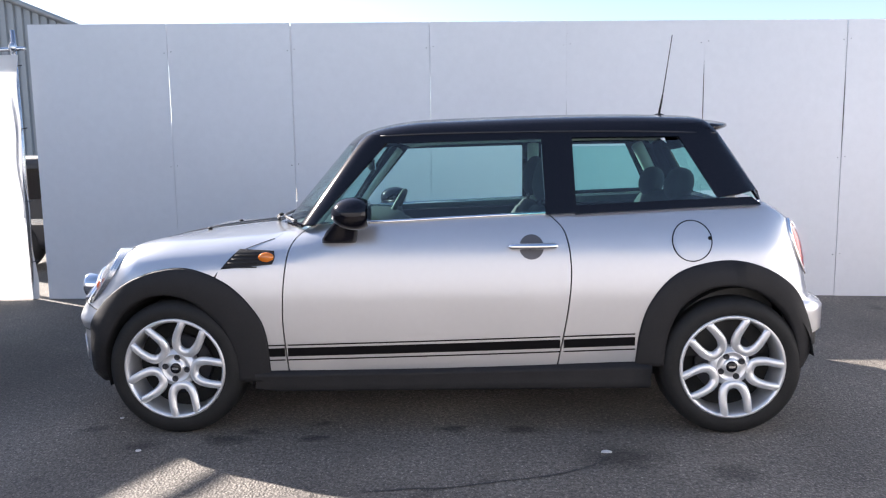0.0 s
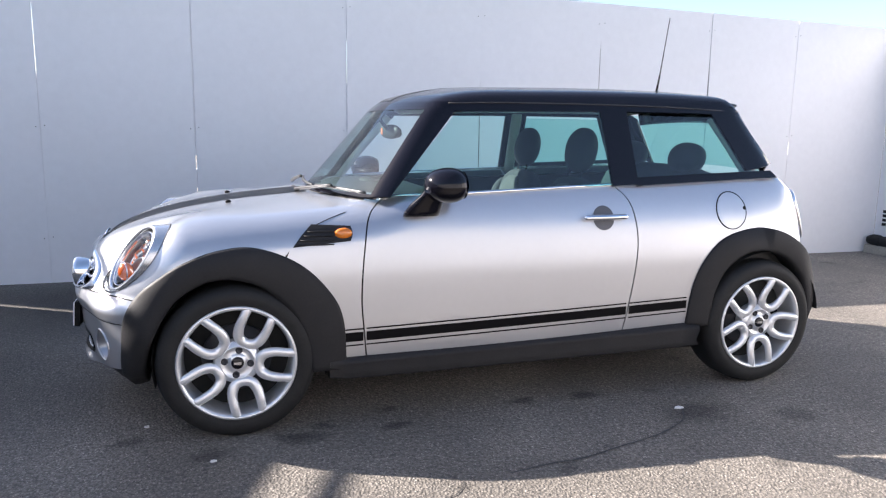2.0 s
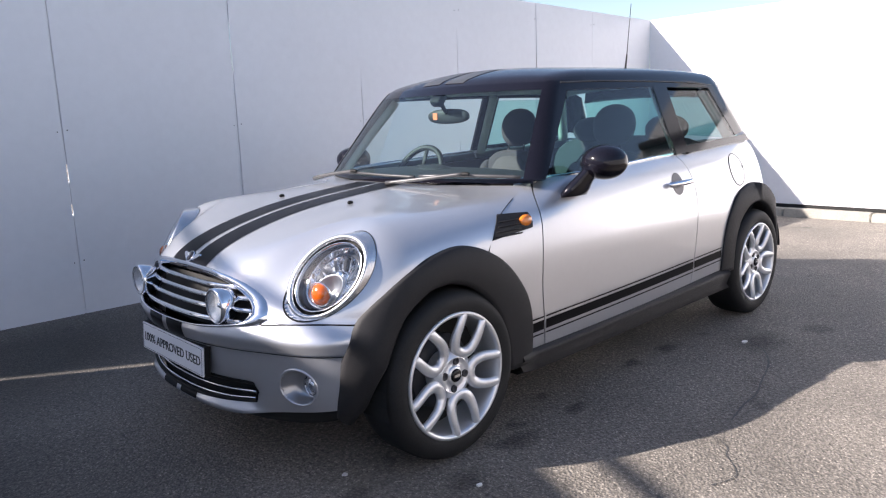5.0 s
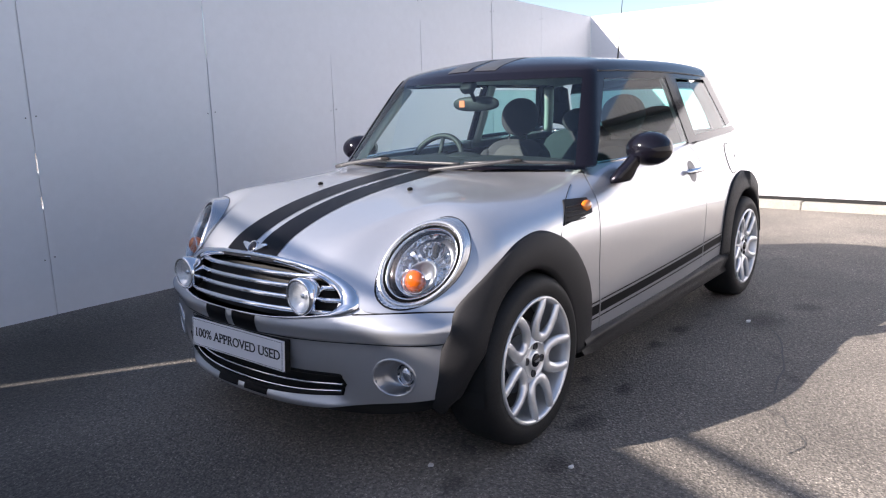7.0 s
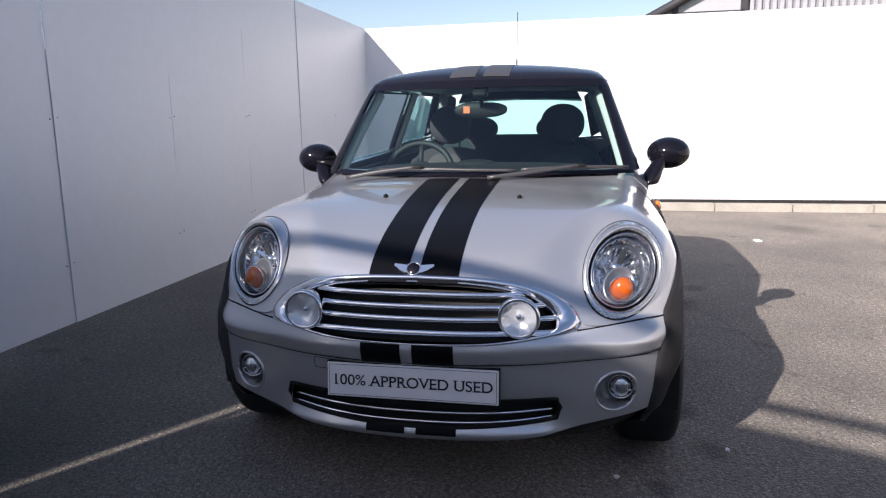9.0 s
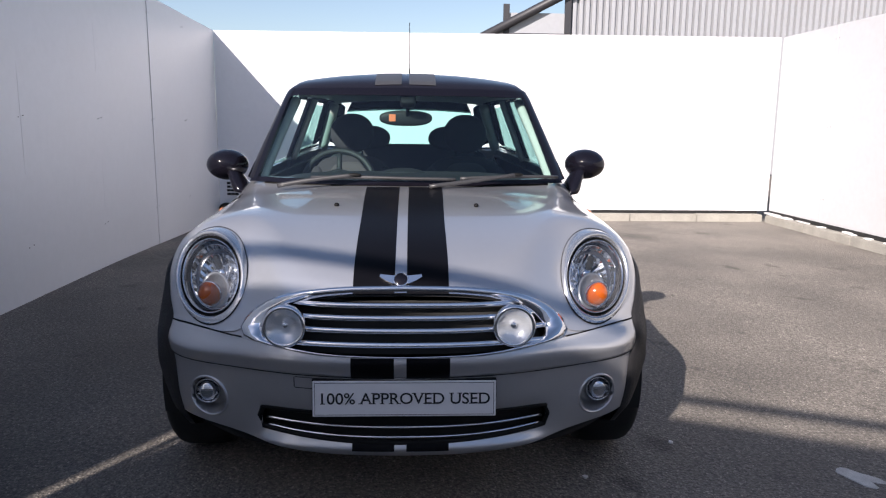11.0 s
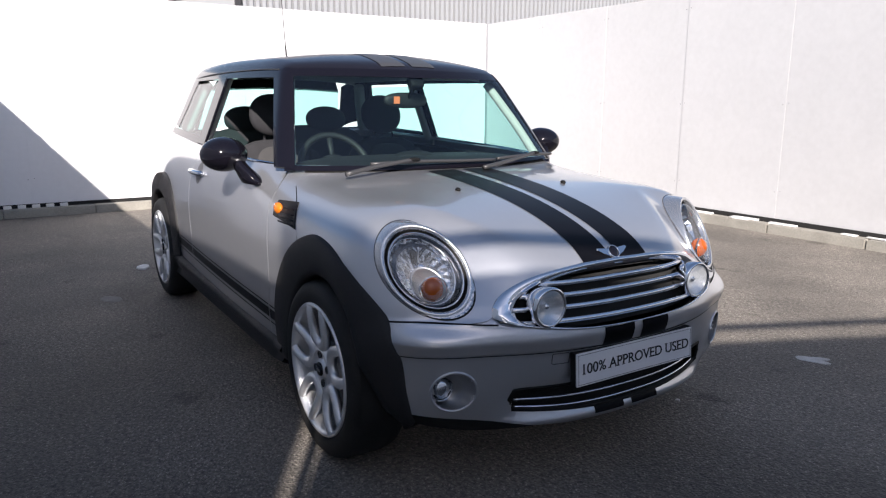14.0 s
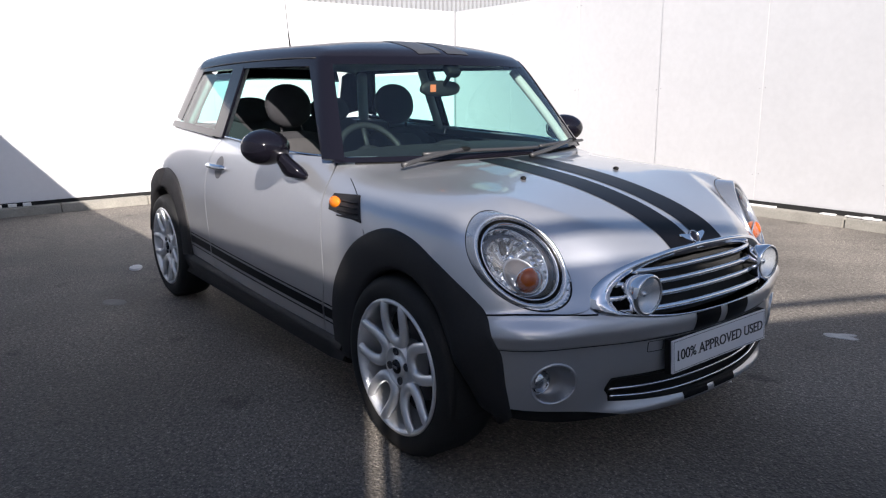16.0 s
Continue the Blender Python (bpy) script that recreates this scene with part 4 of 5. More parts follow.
def build_spot(y):
    spot = new("spot_light")
    spot.parent = car
    spot["label"] = "round chrome driving light"
    at = (0.066, y, 0.608)
    mesh("housing", *revolve_data([(0.0, -0.62), (0.028, -0.622), (0.046, -0.635), (0.056, -0.66), (0.0615, -0.69), (0.061, -0.702), (0.056, -0.706), (0.051, -0.702)], 40, at, "x"), CHROME, spot)
    mesh("reflector", *revolve_data([(0.0535, -0.699), (0.048, -0.694), (0.036, -0.684), (0.020, -0.677), (0.0, -0.675)], 18, at, "x"), PALE_LENS, spot)
    blob("bulb", (at[0] - 0.682, y, at[2]), (0.008, 0.010, 0.010), CHROME, spot)
    mesh("lens", *revolve_data([(0.0535, -0.700), (0.046, -0.708), (0.032, -0.7135), (0.016, -0.7165), (0.0, -0.7175)], 40, at, "x"), LENS, spot, "clear domed glass")
    tube("bracket", [(-0.57, y, 0.56), (-0.60, y, 0.555), (-0.61, y, 0.575)], 0.009, DARKCLAD, spot)


for y in (-0.313, 0.341):
    build_spot(y)


def build_fog(s):
    fog = new("fog_light")
    fog.parent = car
    fog["label"] = "round fog light in a silver bowl"
    a = np.linspace(0, 2 * math.pi, 40, endpoint=False)
    rim = nose(np.stack([-0.594 + 0.062 * np.cos(a), 0.358 + 0.062 * np.sin(a)], 1), 0.001)
    tube("rim", rim * (1, s, 1), 0.004, SILVER, fog, sides=8, closed=True)
    v, f = [], []
    steps = ((1.0, 0.0), (0.94, 0.010), (0.86, 0.030), (0.78, 0.045), (0.64, 0.052), (0.3, 0.055), (0.01, 0.056))
    c = rim.mean(0)
    for t, d in steps:
        v.append(c + (rim - c) * t + np.array((d, 0, 0)))
    v = np.vstack(v) * (1, s, 1)
    for k in range(len(steps) - 1):
        for i in range(40):
            j = (i + 1) % 40
            f.append((k * 40 + i, k * 40 + j, (k + 1) * 40 + j, (k + 1) * 40 + i))
    mesh("bowl", v, f if s > 0 else [q[::-1] for q in f], FOG_BOWL, fog)
    q = (c + np.array((0.044, -0.015, 0.0))) * (1, s, 1)
    blob("lamp_body", q + np.array((0.010, 0, 0)), (0.020, 0.041, 0.041), SEAL, fog)
    blob("reflector", q + np.array((-0.004, 0, 0)), (0.012, 0.033, 0.033), CHROME, fog, n=5, m=7)
    tube("lens_ring", [q + np.array((-0.004, 0.037 * math.cos(t), 0.037 * math.sin(t))) for t in a], 0.003, CHROME, fog, sides=6, closed=True)
    blob("lens", q, (0.026, 0.037, 0.037), LENS, fog, "clear domed lens")


for s in (1, -1):
    build_fog(s)

# lower grille
lower = new("lower_grille")
lower.parent = car
lower["label"] = "black slot with two thin chrome strips"
panel("slot_back", body, [(-0.64, y, 0.26) for y in np.linspace(-0.43, 0.43, 9)], [(-0.66, y, 0.365) for y in np.linspace(-0.43, 0.43, 9)], 30, 6, DARK, lower, lift=-0.045, along=(1, 0, 0))
for z0, rise, off in ((0.303, 0.008, -0.008), (0.276, 0.014, -0.006)):
    tube("chrome_strip", nose([(y, z0 + rise * (abs(y) / 0.4) ** 2.5) for y in np.linspace(-0.415, 0.415, 40)], off), 0.0045, CHROME, lower, sides=6)
edge = [(y, 0.262 + 0.024 * (y / 0.42) ** 2) for y in np.linspace(-0.42, 0.42, 30)]
edge += [(0.432, 0.317)] + [(y, 0.349) for y in np.linspace(0.42, -0.42, 30)] + [(-0.432, 0.317)]
tube("slot_edge", nose(edge, -0.003), 0.0085, SEAL, lower, sides=6, closed=True)
low = [(-0.60, 0, 0.235), (-0.58, -0.28, 0.24), (-0.515, -0.48, 0.262), (-0.47, -0.59, 0.278), (-0.40, -0.67, 0.29)]
under = [(-0.55, 0, 0.185), (-0.53, -0.28, 0.185), (-0.465, -0.48, 0.19), (-0.41, -0.59, 0.205), (-0.37, -0.66, 0.225)]
for s in (1, -1):
    a, b = spline(low, 30), spline(under, 30)
    v = np.vstack([a, a * 0.45 + b * 0.55 + (-0.008, 0, 0), b, b + (0.06, 0.03, 0.03)]) * (1, s, 1)
    f = [(k * 30 + i, k * 30 + i + 1, (k + 1) * 30 + i + 1, (k + 1) * 30 + i) for k in range(3) for i in range(29)]
    mesh("chin", v, f if s < 0 else [q[::-1] for q in f], DARK, car, "black plastic chin under the bumper")
a = nose([(0.262, 0.458), (0.318, 0.458), (0.318, 0.425), (0.262, 0.425)], 0.0)
tube("tow_cover_seam", np.vstack([a[i] + (a[(i + 1) % 4] - a[i]) * t for i in range(4) for t in (0.08, 0.5, 0.92)]), 0.0012, SEAL, car, sides=5, closed=True)


# ---- car: stripes, plate, badge ----
def strip_on(name, grid, lift, mat, parent, fn=None, along=(1, 1, 1), label=""):
    """A thin film over the surface, from a grid of points."""
    p = settle(fn or body, grid, lift, along)
    m, n = p.shape[:2]
    f = [(j * n + i, j * n + i + 1, (j + 1) * n + i + 1, (j + 1) * n + i) for j in range(m - 1) for i in range(n - 1)]
    return mesh(name, p.reshape(-1, 3), f, mat, parent, label)


for y0, y1 in ((-0.128, -0.005), (0.030, 0.152)):
    ys = np.linspace(y0, y1, 7)
    wide = lambda x, y: 0.0125 + (y - 0.0125) * (1 + 0.10 * ease((x + 0.3) / 0.7))
    strip_on("bonnet_stripe", [[(x, wide(x, y), float(bonnet_line(x))) for y in ys] for x in np.linspace(-0.605, 0.345, 46)], 0.0016, STRIPE, car, label="broad black bonnet stripe")
    strip_on("bumper_stripe", [[(-0.68, y, z) for y in ys] for z in np.linspace(0.527, 0.463, 8)], 0.0016, STRIPE, car, along=(1, 0, 0), label="black stripe over the bumper")
    strip_on("bumper_stripe", [[(-0.66, y, z) for y in ys] for z in np.linspace(0.264, 0.239, 4)], 0.0016, STRIPE, car, along=(1, 0, 0), label="black stripe over the bumper")
    strip_on("roof_stripe", [[(x, y, 1.42) for y in ys] for x in np.linspace(0.75, 1.07, 24)], 0.0018, ROOFSTRIPE, car, cabin, (0.3, 0, 1), "grey stripe over the front of the roof")


def flank_stripe(x0, x1, k0, k1, s, parent):
    """Part of the side stripes; k: metres above the lowest line."""
    base = lambda x: 0.337 + 0.0268 * (x - 0.44)
    p = [[(x, -0.79, base(x) + k) for x in np.linspace(x0, x1, max(3, int((x1 - x0) * 20)))] for k in (k0, (k0 + k1) / 2, k1)]
    q = settle(body, p, 0.0016, (0, 1, 0))
    m, n = q.shape[:2]
    f = [(j * n + i, j * n + i + 1, (j + 1) * n + i + 1, (j + 1) * n + i) for j in range(m - 1) for i in range(n - 1)]
    mesh("side_stripe", q.reshape(-1, 3) * (1, s, 1), f if s > 0 else [t[::-1] for t in f], STRIPE, parent, "black side stripe")


for s in (1, -1):
    for x0, x1, parent in ((0.425, 0.499, car), (0.512, 1.722, doors[s]), (1.737, 2.05, car)):
        for k0, k1 in ((0.0, 0.006), (0.019, 0.058), (0.068, 0.074)):
            flank_stripe(x0, x1, k0, k1, s, parent)


def lettering(name, text, size, at, turn, mat, parent, width=None):
    """Words in the built-in font as a mesh."""
    cu = bpy.data.curves.new(name, "FONT")
    cu.body, cu.size, cu.extrude, cu.align_x, cu.align_y = text, size, 0.0006, "CENTER", "CENTER"
    cu.offset = 0.0003
    tmp = bpy.data.objects.new(name, cu)
    scene.collection.objects.link(tmp)
    me = bpy.data.meshes.new_from_object(tmp.evaluated_get(bpy.context.evaluated_depsgraph_get()))
    bpy.data.objects.remove(tmp)
    if width:
        xs = [v.co.x for v in me.vertices]
        k = width / (max(xs) - min(xs))
        for v in me.vertices:
            v.co.x *= k
    me.materials.clear()
    me.materials.append(mat)
    ob = new(name, me)
    ob.parent = parent
    ob.matrix_basis = pose(*at, *turn)
    return ob


FEET = {"1": ((0.72, 0),), "A": ((0.06, 0), (0.94, 0)), "P": ((0.1, 0), (0.12, 1)), "R": ((0.1, 0), (0.92, 0), (0.12, 1)), "V": ((0.07, 1), (0.93, 1)), "E": ((0.12, 0), (0.12, 1)), "D": ((0.1, 0), (0.1, 1)), "U": ((0.1, 1), (0.9, 1))}


def add_feet(ob, text, reach, thick):
    """Small feet on the stems of upright letters, as printed capitals have."""
    bm = bmesh.new()
    bm.from_mesh(ob.data)
    left, spans = set(bm.verts), []
    while left:
        stack, found = [left.pop()], []
        while stack:
            v = stack.pop()
            found.append(v)
            for e in v.link_edges:
                o = e.other_vert(v)
                if o in left:
                    left.remove(o)
                    stack.append(o)
        spans.append([min(v.co.x for v in found), max(v.co.x for v in found), min(v.co.y for v in found), max(v.co.y for v in found)])
    glyphs = []
    for sp in sorted(spans):
        if glyphs and sp[0] < glyphs[-1][1] - 0.0015:
            g = glyphs[-1]
            g[1], g[2], g[3] = max(g[1], sp[1]), min(g[2], sp[2]), max(g[3], sp[3])
        else:
            glyphs.append(sp)
    letters = text.replace(" ", "")
    if len(glyphs) == len(letters):
        for g, c in zip(glyphs, letters):
            for fx, high in FEET.get(c, ()):
                x, y = g[0] + (g[1] - g[0]) * fx, g[3] - thick if high else g[2]
                box_bm(x - reach, y, -0.0006, x + reach, y + thick, 0.00062, bm=bm)
    bm.to_mesh(ob.data)
    bm.free()


plate = new("number_plate")
plate.parent = car
plate["label"] = "white front plate that reads 100% APPROVED USED"
plate.matrix_basis = pose(-0.668, 0, 0.407, 0, 4, 0)
box("plate_sheet", -0.0035, -0.26, -0.0515, 0.0035, 0.26, 0.0515, WHITE, plate, bevel=0.002)
for a, b, c, d in ((-0.254, 0.254, 0.0455, 0.0467), (-0.254, 0.254, -0.0467, -0.0455), (-0.254, -0.2528, -0.0467, 0.0467), (0.2528, 0.254, -0.0467, 0.0467)):
    box("border_line", -0.0041, a, c, -0.0033, b, d, INK, plate)
words = "100% APPROVED USED"
printed = lettering("plate_lettering", words, 0.046, (-0.0041, 0, -0.001), (90, 0, -90), INK, plate, 0.478)
add_feet(printed, words, 0.0062, 0.0024)
box("plate_holder", 0.003, -0.262, -0.0535, 0.024, 0.262, 0.0535, SEAL, plate)

badge = new("bonnet_badge")
badge.parent = car
badge["label"] = "small winged chrome badge"
bc = settle(body, [(-0.552, 0.0125, 0.725)], 0.004)[0]
tilt = Matrix.Translation(bc) @ pose(0, 0, 0, 0, -52, 0)
wing = bmesh.new()
for sg in (-1, 1):
    pts = [(0.012, 0.008), (0.018, 0.062), (0.010, 0.064), (-0.004, 0.045), (-0.014, 0.025), (-0.016, 0.006)]
    lo = [wing.verts.new((x, y * sg, 0.0)) for x, y in pts]
    hi = [wing.verts.new((x * 0.92, y * sg * 0.97, 0.005)) for x, y in pts]
    wing.faces.new(lo), wing.faces.new(hi)
    for i in range(6):
        wing.faces.new((lo[i], lo[(i + 1) % 6], hi[(i + 1) % 6], hi[i]))
for v in wing.verts:
    v.co = tilt @ v.co
part("wings", wing, CHROME, badge)
v, f = revolve_data([(0.0, 0.008), (0.017, 0.0075), (0.021, 0.005), (0.023, 0.0)], 28, axis="z")
mesh("disc", [tilt @ Vector(q) for q in v], f, BLACK, badge, "black enamel disc")
tube("disc_ring", [tilt @ Vector((0.021 * math.cos(t), 0.021 * math.sin(t), 0.006)) for t in np.linspace(0, 6.283, 24, endpoint=False)], 0.0022, CHROME, badge, sides=6, closed=True)
for y in (-0.253, 0.253):
    c = settle(body, [(-0.012, y, 0.886)])[0]
    blob("washer_jet", (c[0], c[1], c[2] + 0.004), (0.013, 0.009, 0.008), SEAL, car)


# ---- car: flanks ----
def build_flank(s):
    door = doors[s]
    hand = (1, s, 1)
    # handle
    c = on_body([(1.603, 0.842)])[0]
    a = np.linspace(0, 2 * math.pi, 32, endpoint=False)
    v = np.vstack([on_body(np.stack([1.598 + 0.054 * r * np.cos(a), 0.837 + 0.054 * r * np.sin(a)], 1), lift=0.0015) for r in (1.0, 0.7, 0.4, 0.02)])
    f = [(k * 32 + i, k * 32 + (i + 1) % 32, (k + 1) * 32 + (i + 1) % 32, (k + 1) * 32 + i) for k in range(3) for i in range(32)]
    mesh("handle_bowl", v * hand, f, GREY_PLASTIC, door, "round grey handle recess")
    pts = [(c[0] - 0.112, c[1] - 0.010, c[2] - 0.002), (c[0] - 0.08, c[1] - 0.022, c[2]), (c[0], c[1] - 0.03, c[2] + 0.001), (c[0] + 0.08, c[1] - 0.022, c[2] + 0.001), (c[0] + 0.112, c[1] - 0.010, c[2])]
    tube("door_handle", spline(np.array(pts) * hand, 24), [0.007, 0.013] + [0.0175] * 20 + [0.013, 0.007], CHROME, door, "chrome pull handle", sides=10, flat=0.8)
    # scuttle and side repeater
    scuttle = panel("side_scuttle", body, on_body([(0.222, 0.752), (0.258, 0.795), (0.30, 0.835)]), on_body([(0.452, 0.772), (0.462, 0.80), (0.456, 0.828)]), 12, 12, PLASTIC, car, s, lift=0.004, along=(0, 1, 0), label="black side vent with an amber lamp")
    for k in range(4):
        z = 0.76 + 0.016 * k
        x0 = 0.235 + 0.95 * (z - 0.757)
        tube("vent_rib", on_body([(x0 + (0.385 - x0) * t, z) for t in np.linspace(0, 1, 6)], lift=0.006) * hand, 0.003, PLASTIC, scuttle, sides=6)
    c = on_body([(0.425, 0.802)])[0]
    blob("indicator", (c + (0, -0.004, 0)) * hand, (0.036, 0.016, 0.023), AMBER_SIDE, scuttle, "amber side indicator")
    # mirror
    mir = new("door_mirror")
    mir.parent = door
    mir["label"] = "gloss black oval door mirror on a stalk"
    vv, ff = [], []
    for x, y, z, rx, ry in ((0.748, -0.735, 0.858, 0.060, 0.046), (0.750, -0.755, 0.862, 0.076, 0.050), (0.754, -0.766, 0.880, 0.078, 0.048), (0.768, -0.782, 0.91, 0.070, 0.042), (0.792, -0.805, 0.942, 0.060, 0.037), (0.812, -0.825, 0.975, 0.055, 0.036)):
        vv += [(x + rx * math.cos(2 * math.pi * k / 20), y + ry * math.sin(2 * math.pi * k / 20), z - 0.25 * rx * math.sin(2 * math.pi * k / 20) * 0.3) for k in range(20)]
    ff = [(k * 20 + i, k * 20 + (i + 1) % 20, (k + 1) * 20 + (i + 1) % 20, (k + 1) * 20 + i) for k in range(5) for i in range(20)] + [tuple(range(20))[::-1]]
    rise = np.array((0, 0, 0.012 if s > 0 else -0.004))
    mesh("stalk", (np.array(vv) + rise * np.clip((np.array(vv)[:, 2:] - 0.87) / 0.1, 0, 1)) * hand, ff if s > 0 else [q[::-1] for q in ff], BLACK, mir)
    at = np.array((0.842, -0.852, 0.985)) + rise
    vv, ff = [], []
    for i in range(17):
        b = math.pi * i / 16
        for j in range(28):
            a = 2 * math.pi * j / 28
            x = -math.cos(b)
            r = math.sin(b) ** 0.85
            vv.append((at[0] + (0.104 * x if x < 0 else 0.078 * min(x, 0.75)), (at[1] + 0.096 * r * math.cos(a)), at[2] + 0.072 * r * math.sin(a)))
    for i in range(16):
        for j in range(28):
            k = (j + 1) % 28
            ff.append((i * 28 + j, i * 28 + k, (i + 1) * 28 + k, (i + 1) * 28 + j))
    mesh("mirror_cap", np.array(vv) * hand, ff if s < 0 else [q[::-1] for q in ff], BLACK, mir)
    gv, gf = revolve_data([(0.0, 0.0), (0.058, 0.0005)], 28, axis="x")
    mesh("mirror_glass", (gv * (1, 1.28, 0.98) + at + (0.0575, 0, 0)) * hand, gf, MIRROR, mir)
    # rear lamp
    a = np.linspace(0, 2 * math.pi, 40, endpoint=False)
    def ring(r, lift):
        return settle(body, np.stack([np.full(40, 2.8), -0.605 + 0.054 * r * np.cos(a), 0.81 + 0.12 * r * np.sin(a)], 1), lift, (1, 0, 0))
    tl = np.vstack([ring(r, 0.004 + 0.012 * (1 - r * r)) for r in (1.0, 0.8, 0.55, 0.3, 0.02)])
    tf = [(k * 40 + i, k * 40 + (i + 1) % 40, (k + 1) * 40 + (i + 1) % 40, (k + 1) * 40 + i) for k in range(4) for i in range(40)]
    rear = mesh("rear_lamp", tl * hand, tf, RED, car, "upright red rear lamp with a chrome ring")
    tube("chrome_ring", ring(1.02, 0.003) * hand, 0.008, CHROME, rear, sides=8, closed=True)


for s in (1, -1):
    build_flank(s)

a = np.linspace(0, 2 * math.pi, 56, endpoint=False)
flap = np.stack([2.298 + 0.086 * np.cos(a), 0.855 + 0.087 * np.sin(a)], 1)
fuel = new("fuel_flap")
fuel.parent = car
fuel["label"] = "round silver fuel flap"
disc = np.vstack([on_body(np.array((2.298, 0.855)) + (flap - (2.298, 0.855)) * r, lift=0.002) for r in (0.96, 0.6, 0.25, 0.02)])
mesh("flap", disc, [(k * 56 + i, k * 56 + (i + 1) % 56, (k + 1) * 56 + (i + 1) % 56, (k + 1) * 56 + i) for k in range(3) for i in range(56)], SILVER, fuel)
tube("gap", on_body(flap, lift=0.0006), 0.0025, SEAL, fuel, sides=6, closed=True)
blob("finger_notch", on_body([(2.375, 0.862)])[0], (0.010, 0.004, 0.013), SEAL, fuel)

# aerial, spoiler, wipers, scuttle panel
ab = settle(cabin, [(2.335, 0.0, 1.42)], 0.0, (0, 0, 1))[0]
aerial = new("aerial")
aerial.parent = car
aerial["label"] = "thin black whip aerial on the roof"
blob("aerial_foot", ab + (0, 0, 0.004), (0.03, 0.018, 0.014), SEAL, aerial)
tube("sleeve", [ab + (0, 0, 0.01), ab + (0.018, 0, 0.115)], [0.0065, 0.0045], SEAL, aerial)
tube("whip", [ab + (0.018, 0, 0.115), ab + (0.06, 0, 0.42)], [0.0028, 0.0022], SEAL, aerial, sides=6)
ys = np.linspace(-0.505, 0.505, 25)
v, f = [], []
for y in ys:
    k = (y / 0.53) ** 2
    x0, z0 = 2.44 - 0.05 * k, 1.413 - 0.047 * k
    o = 1 - 0.62 * k * k
    v += [(x0, y, z0 + 0.004), (x0 + 0.10 * o, y, z0 - 0.004), (x0 + 0.168 * o, y, z0 - 0.018 * o), (x0 + 0.171 * o, y, z0 - 0.032 * o), (x0 + 0.12 * o, y, z0 - 0.055 * o), (x0 + 0.03, y, z0 - 0.06 * o)]
for i in range(24):
    for j in range(5):
        f.append((i * 6 + j, i * 6 + j + 1, i * 6 + j + 7, i * 6 + j + 6))
f += [tuple(range(6))[::-1], tuple(24 * 6 + j for j in range(6))]
mesh("spoiler", v, f, ROOF, car, "gloss black roof spoiler")
ys = np.linspace(-0.62, 0.62, 31)
front = [(0.350 + 0.21 * (y / 0.7) ** 2, y, 0.902 - 0.02 * (y / 0.62) ** 4) for y in ys]
back = [(0.388 + 0.21 * (y / 0.7) ** 2, y, 0.945) for y in ys]
v = np.vstack([front, (np.array(front) + back) / 2 + (0, 0, 0.003), back])
mesh("cowl", v, [(k * 31 + i, k * 31 + i + 1, (k + 1) * 31 + i + 1, (k + 1) * 31 + i) for k in range(2) for i in range(30)], SEAL, car, "black plastic cowl below the windscreen")
for arm, blade in (([(0.352, 0.53, 0.927), (0.375, 0.40, 0.95), (0.40, 0.22, 0.972)], [(0.418, 0.40, 0.958), (0.412, 0.2, 0.962), (0.41, 0.0, 0.958), (0.415, -0.2, 0.955)]),
                   ([(0.35, -0.09, 0.93), (0.39, -0.28, 0.952), (0.435, -0.46, 0.974)], [(0.425, -0.22, 0.958), (0.445, -0.40, 0.964), (0.48, -0.55, 0.962), (0.52, -0.66, 0.957)])):
    arm, blade = ([(x - 0.047 + 0.07 * (y / 0.7) ** 2, y, z - 0.003) for x, y, z in line] for line in (arm, blade))
    wiper = new("wiper")
    wiper.parent = car
    wiper["label"] = "black wiper resting low on the windscreen"
    tube("wiper_arm", spline(arm, 12), np.linspace(0.010, 0.0075, 12), WIPER, wiper, sides=8)
    tube("wiper_blade", spline(blade, 16), 0.0072, WIPER, wiper, sides=6, up=(1, 0, 0))
    blob("wiper_joint", arm[-1], (0.010, 0.03, 0.008), SEAL, wiper)

# black bands round the glass
for y0, y1, k0, k1 in ((-0.7, 0.7, -0.03, 0.075), (-0.7, 0.7, 0.955, 1.0)):
    g = []
    for t in (k0, (k0 + k1) / 2, k1):
        z = 1.345 + (0.935 - 1.345) * t
        w = 0.585 + (0.70 - 0.585) * t
        g.append([(0.353 + 0.87 * (z - 0.935) + 0.21 * (y / 0.7) ** 2, y, z) for y in np.linspace(-w, w, 30)])
    strip_on("screen_band", g, 0.001, BLACK, car, cabin)


# ---- car: inside ----
for s in (1, -1):
    panel("inner_trim", body, [(0.50, -0.72, 0.32), (1.5, -0.74, 0.32), (2.7, -0.6, 0.34)], [(0.62, -0.68, 0.93), (1.5, -0.7, 0.955), (2.62, -0.58, 0.99)], 24, 8, DASH, car, s, lift=-0.045, along=(0, 1, 0))
    tube("pillar_lining", spline(settle(cabin, [(0.58, -0.68, 0.95), (0.72, -0.64, 1.13), (0.90, -0.585, 1.315)], -0.05) * (1, s, 1), 12), 0.022, LINING, car)
    tube("pillar_lining", spline(settle(cabin, [(1.73, -0.69, 0.97), (1.725, -0.64, 1.15), (1.72, -0.585, 1.33)], -0.03) * (1, s, 1), 10), 0.035, LINING, car, flat=0.5, up=(0, 1, 0))
    tube("pillar_lining", spline(settle(cabin, [(2.50, -0.60, 1.02), (2.42, -0.56, 1.17), (2.34, -0.53, 1.31)], -0.06) * (1, s, 1), 10), 0.035, LINING, car)
box("bulkhead", 0.50, -0.62, 0.3, 0.53, 0.62, 0.90, DARK, car)
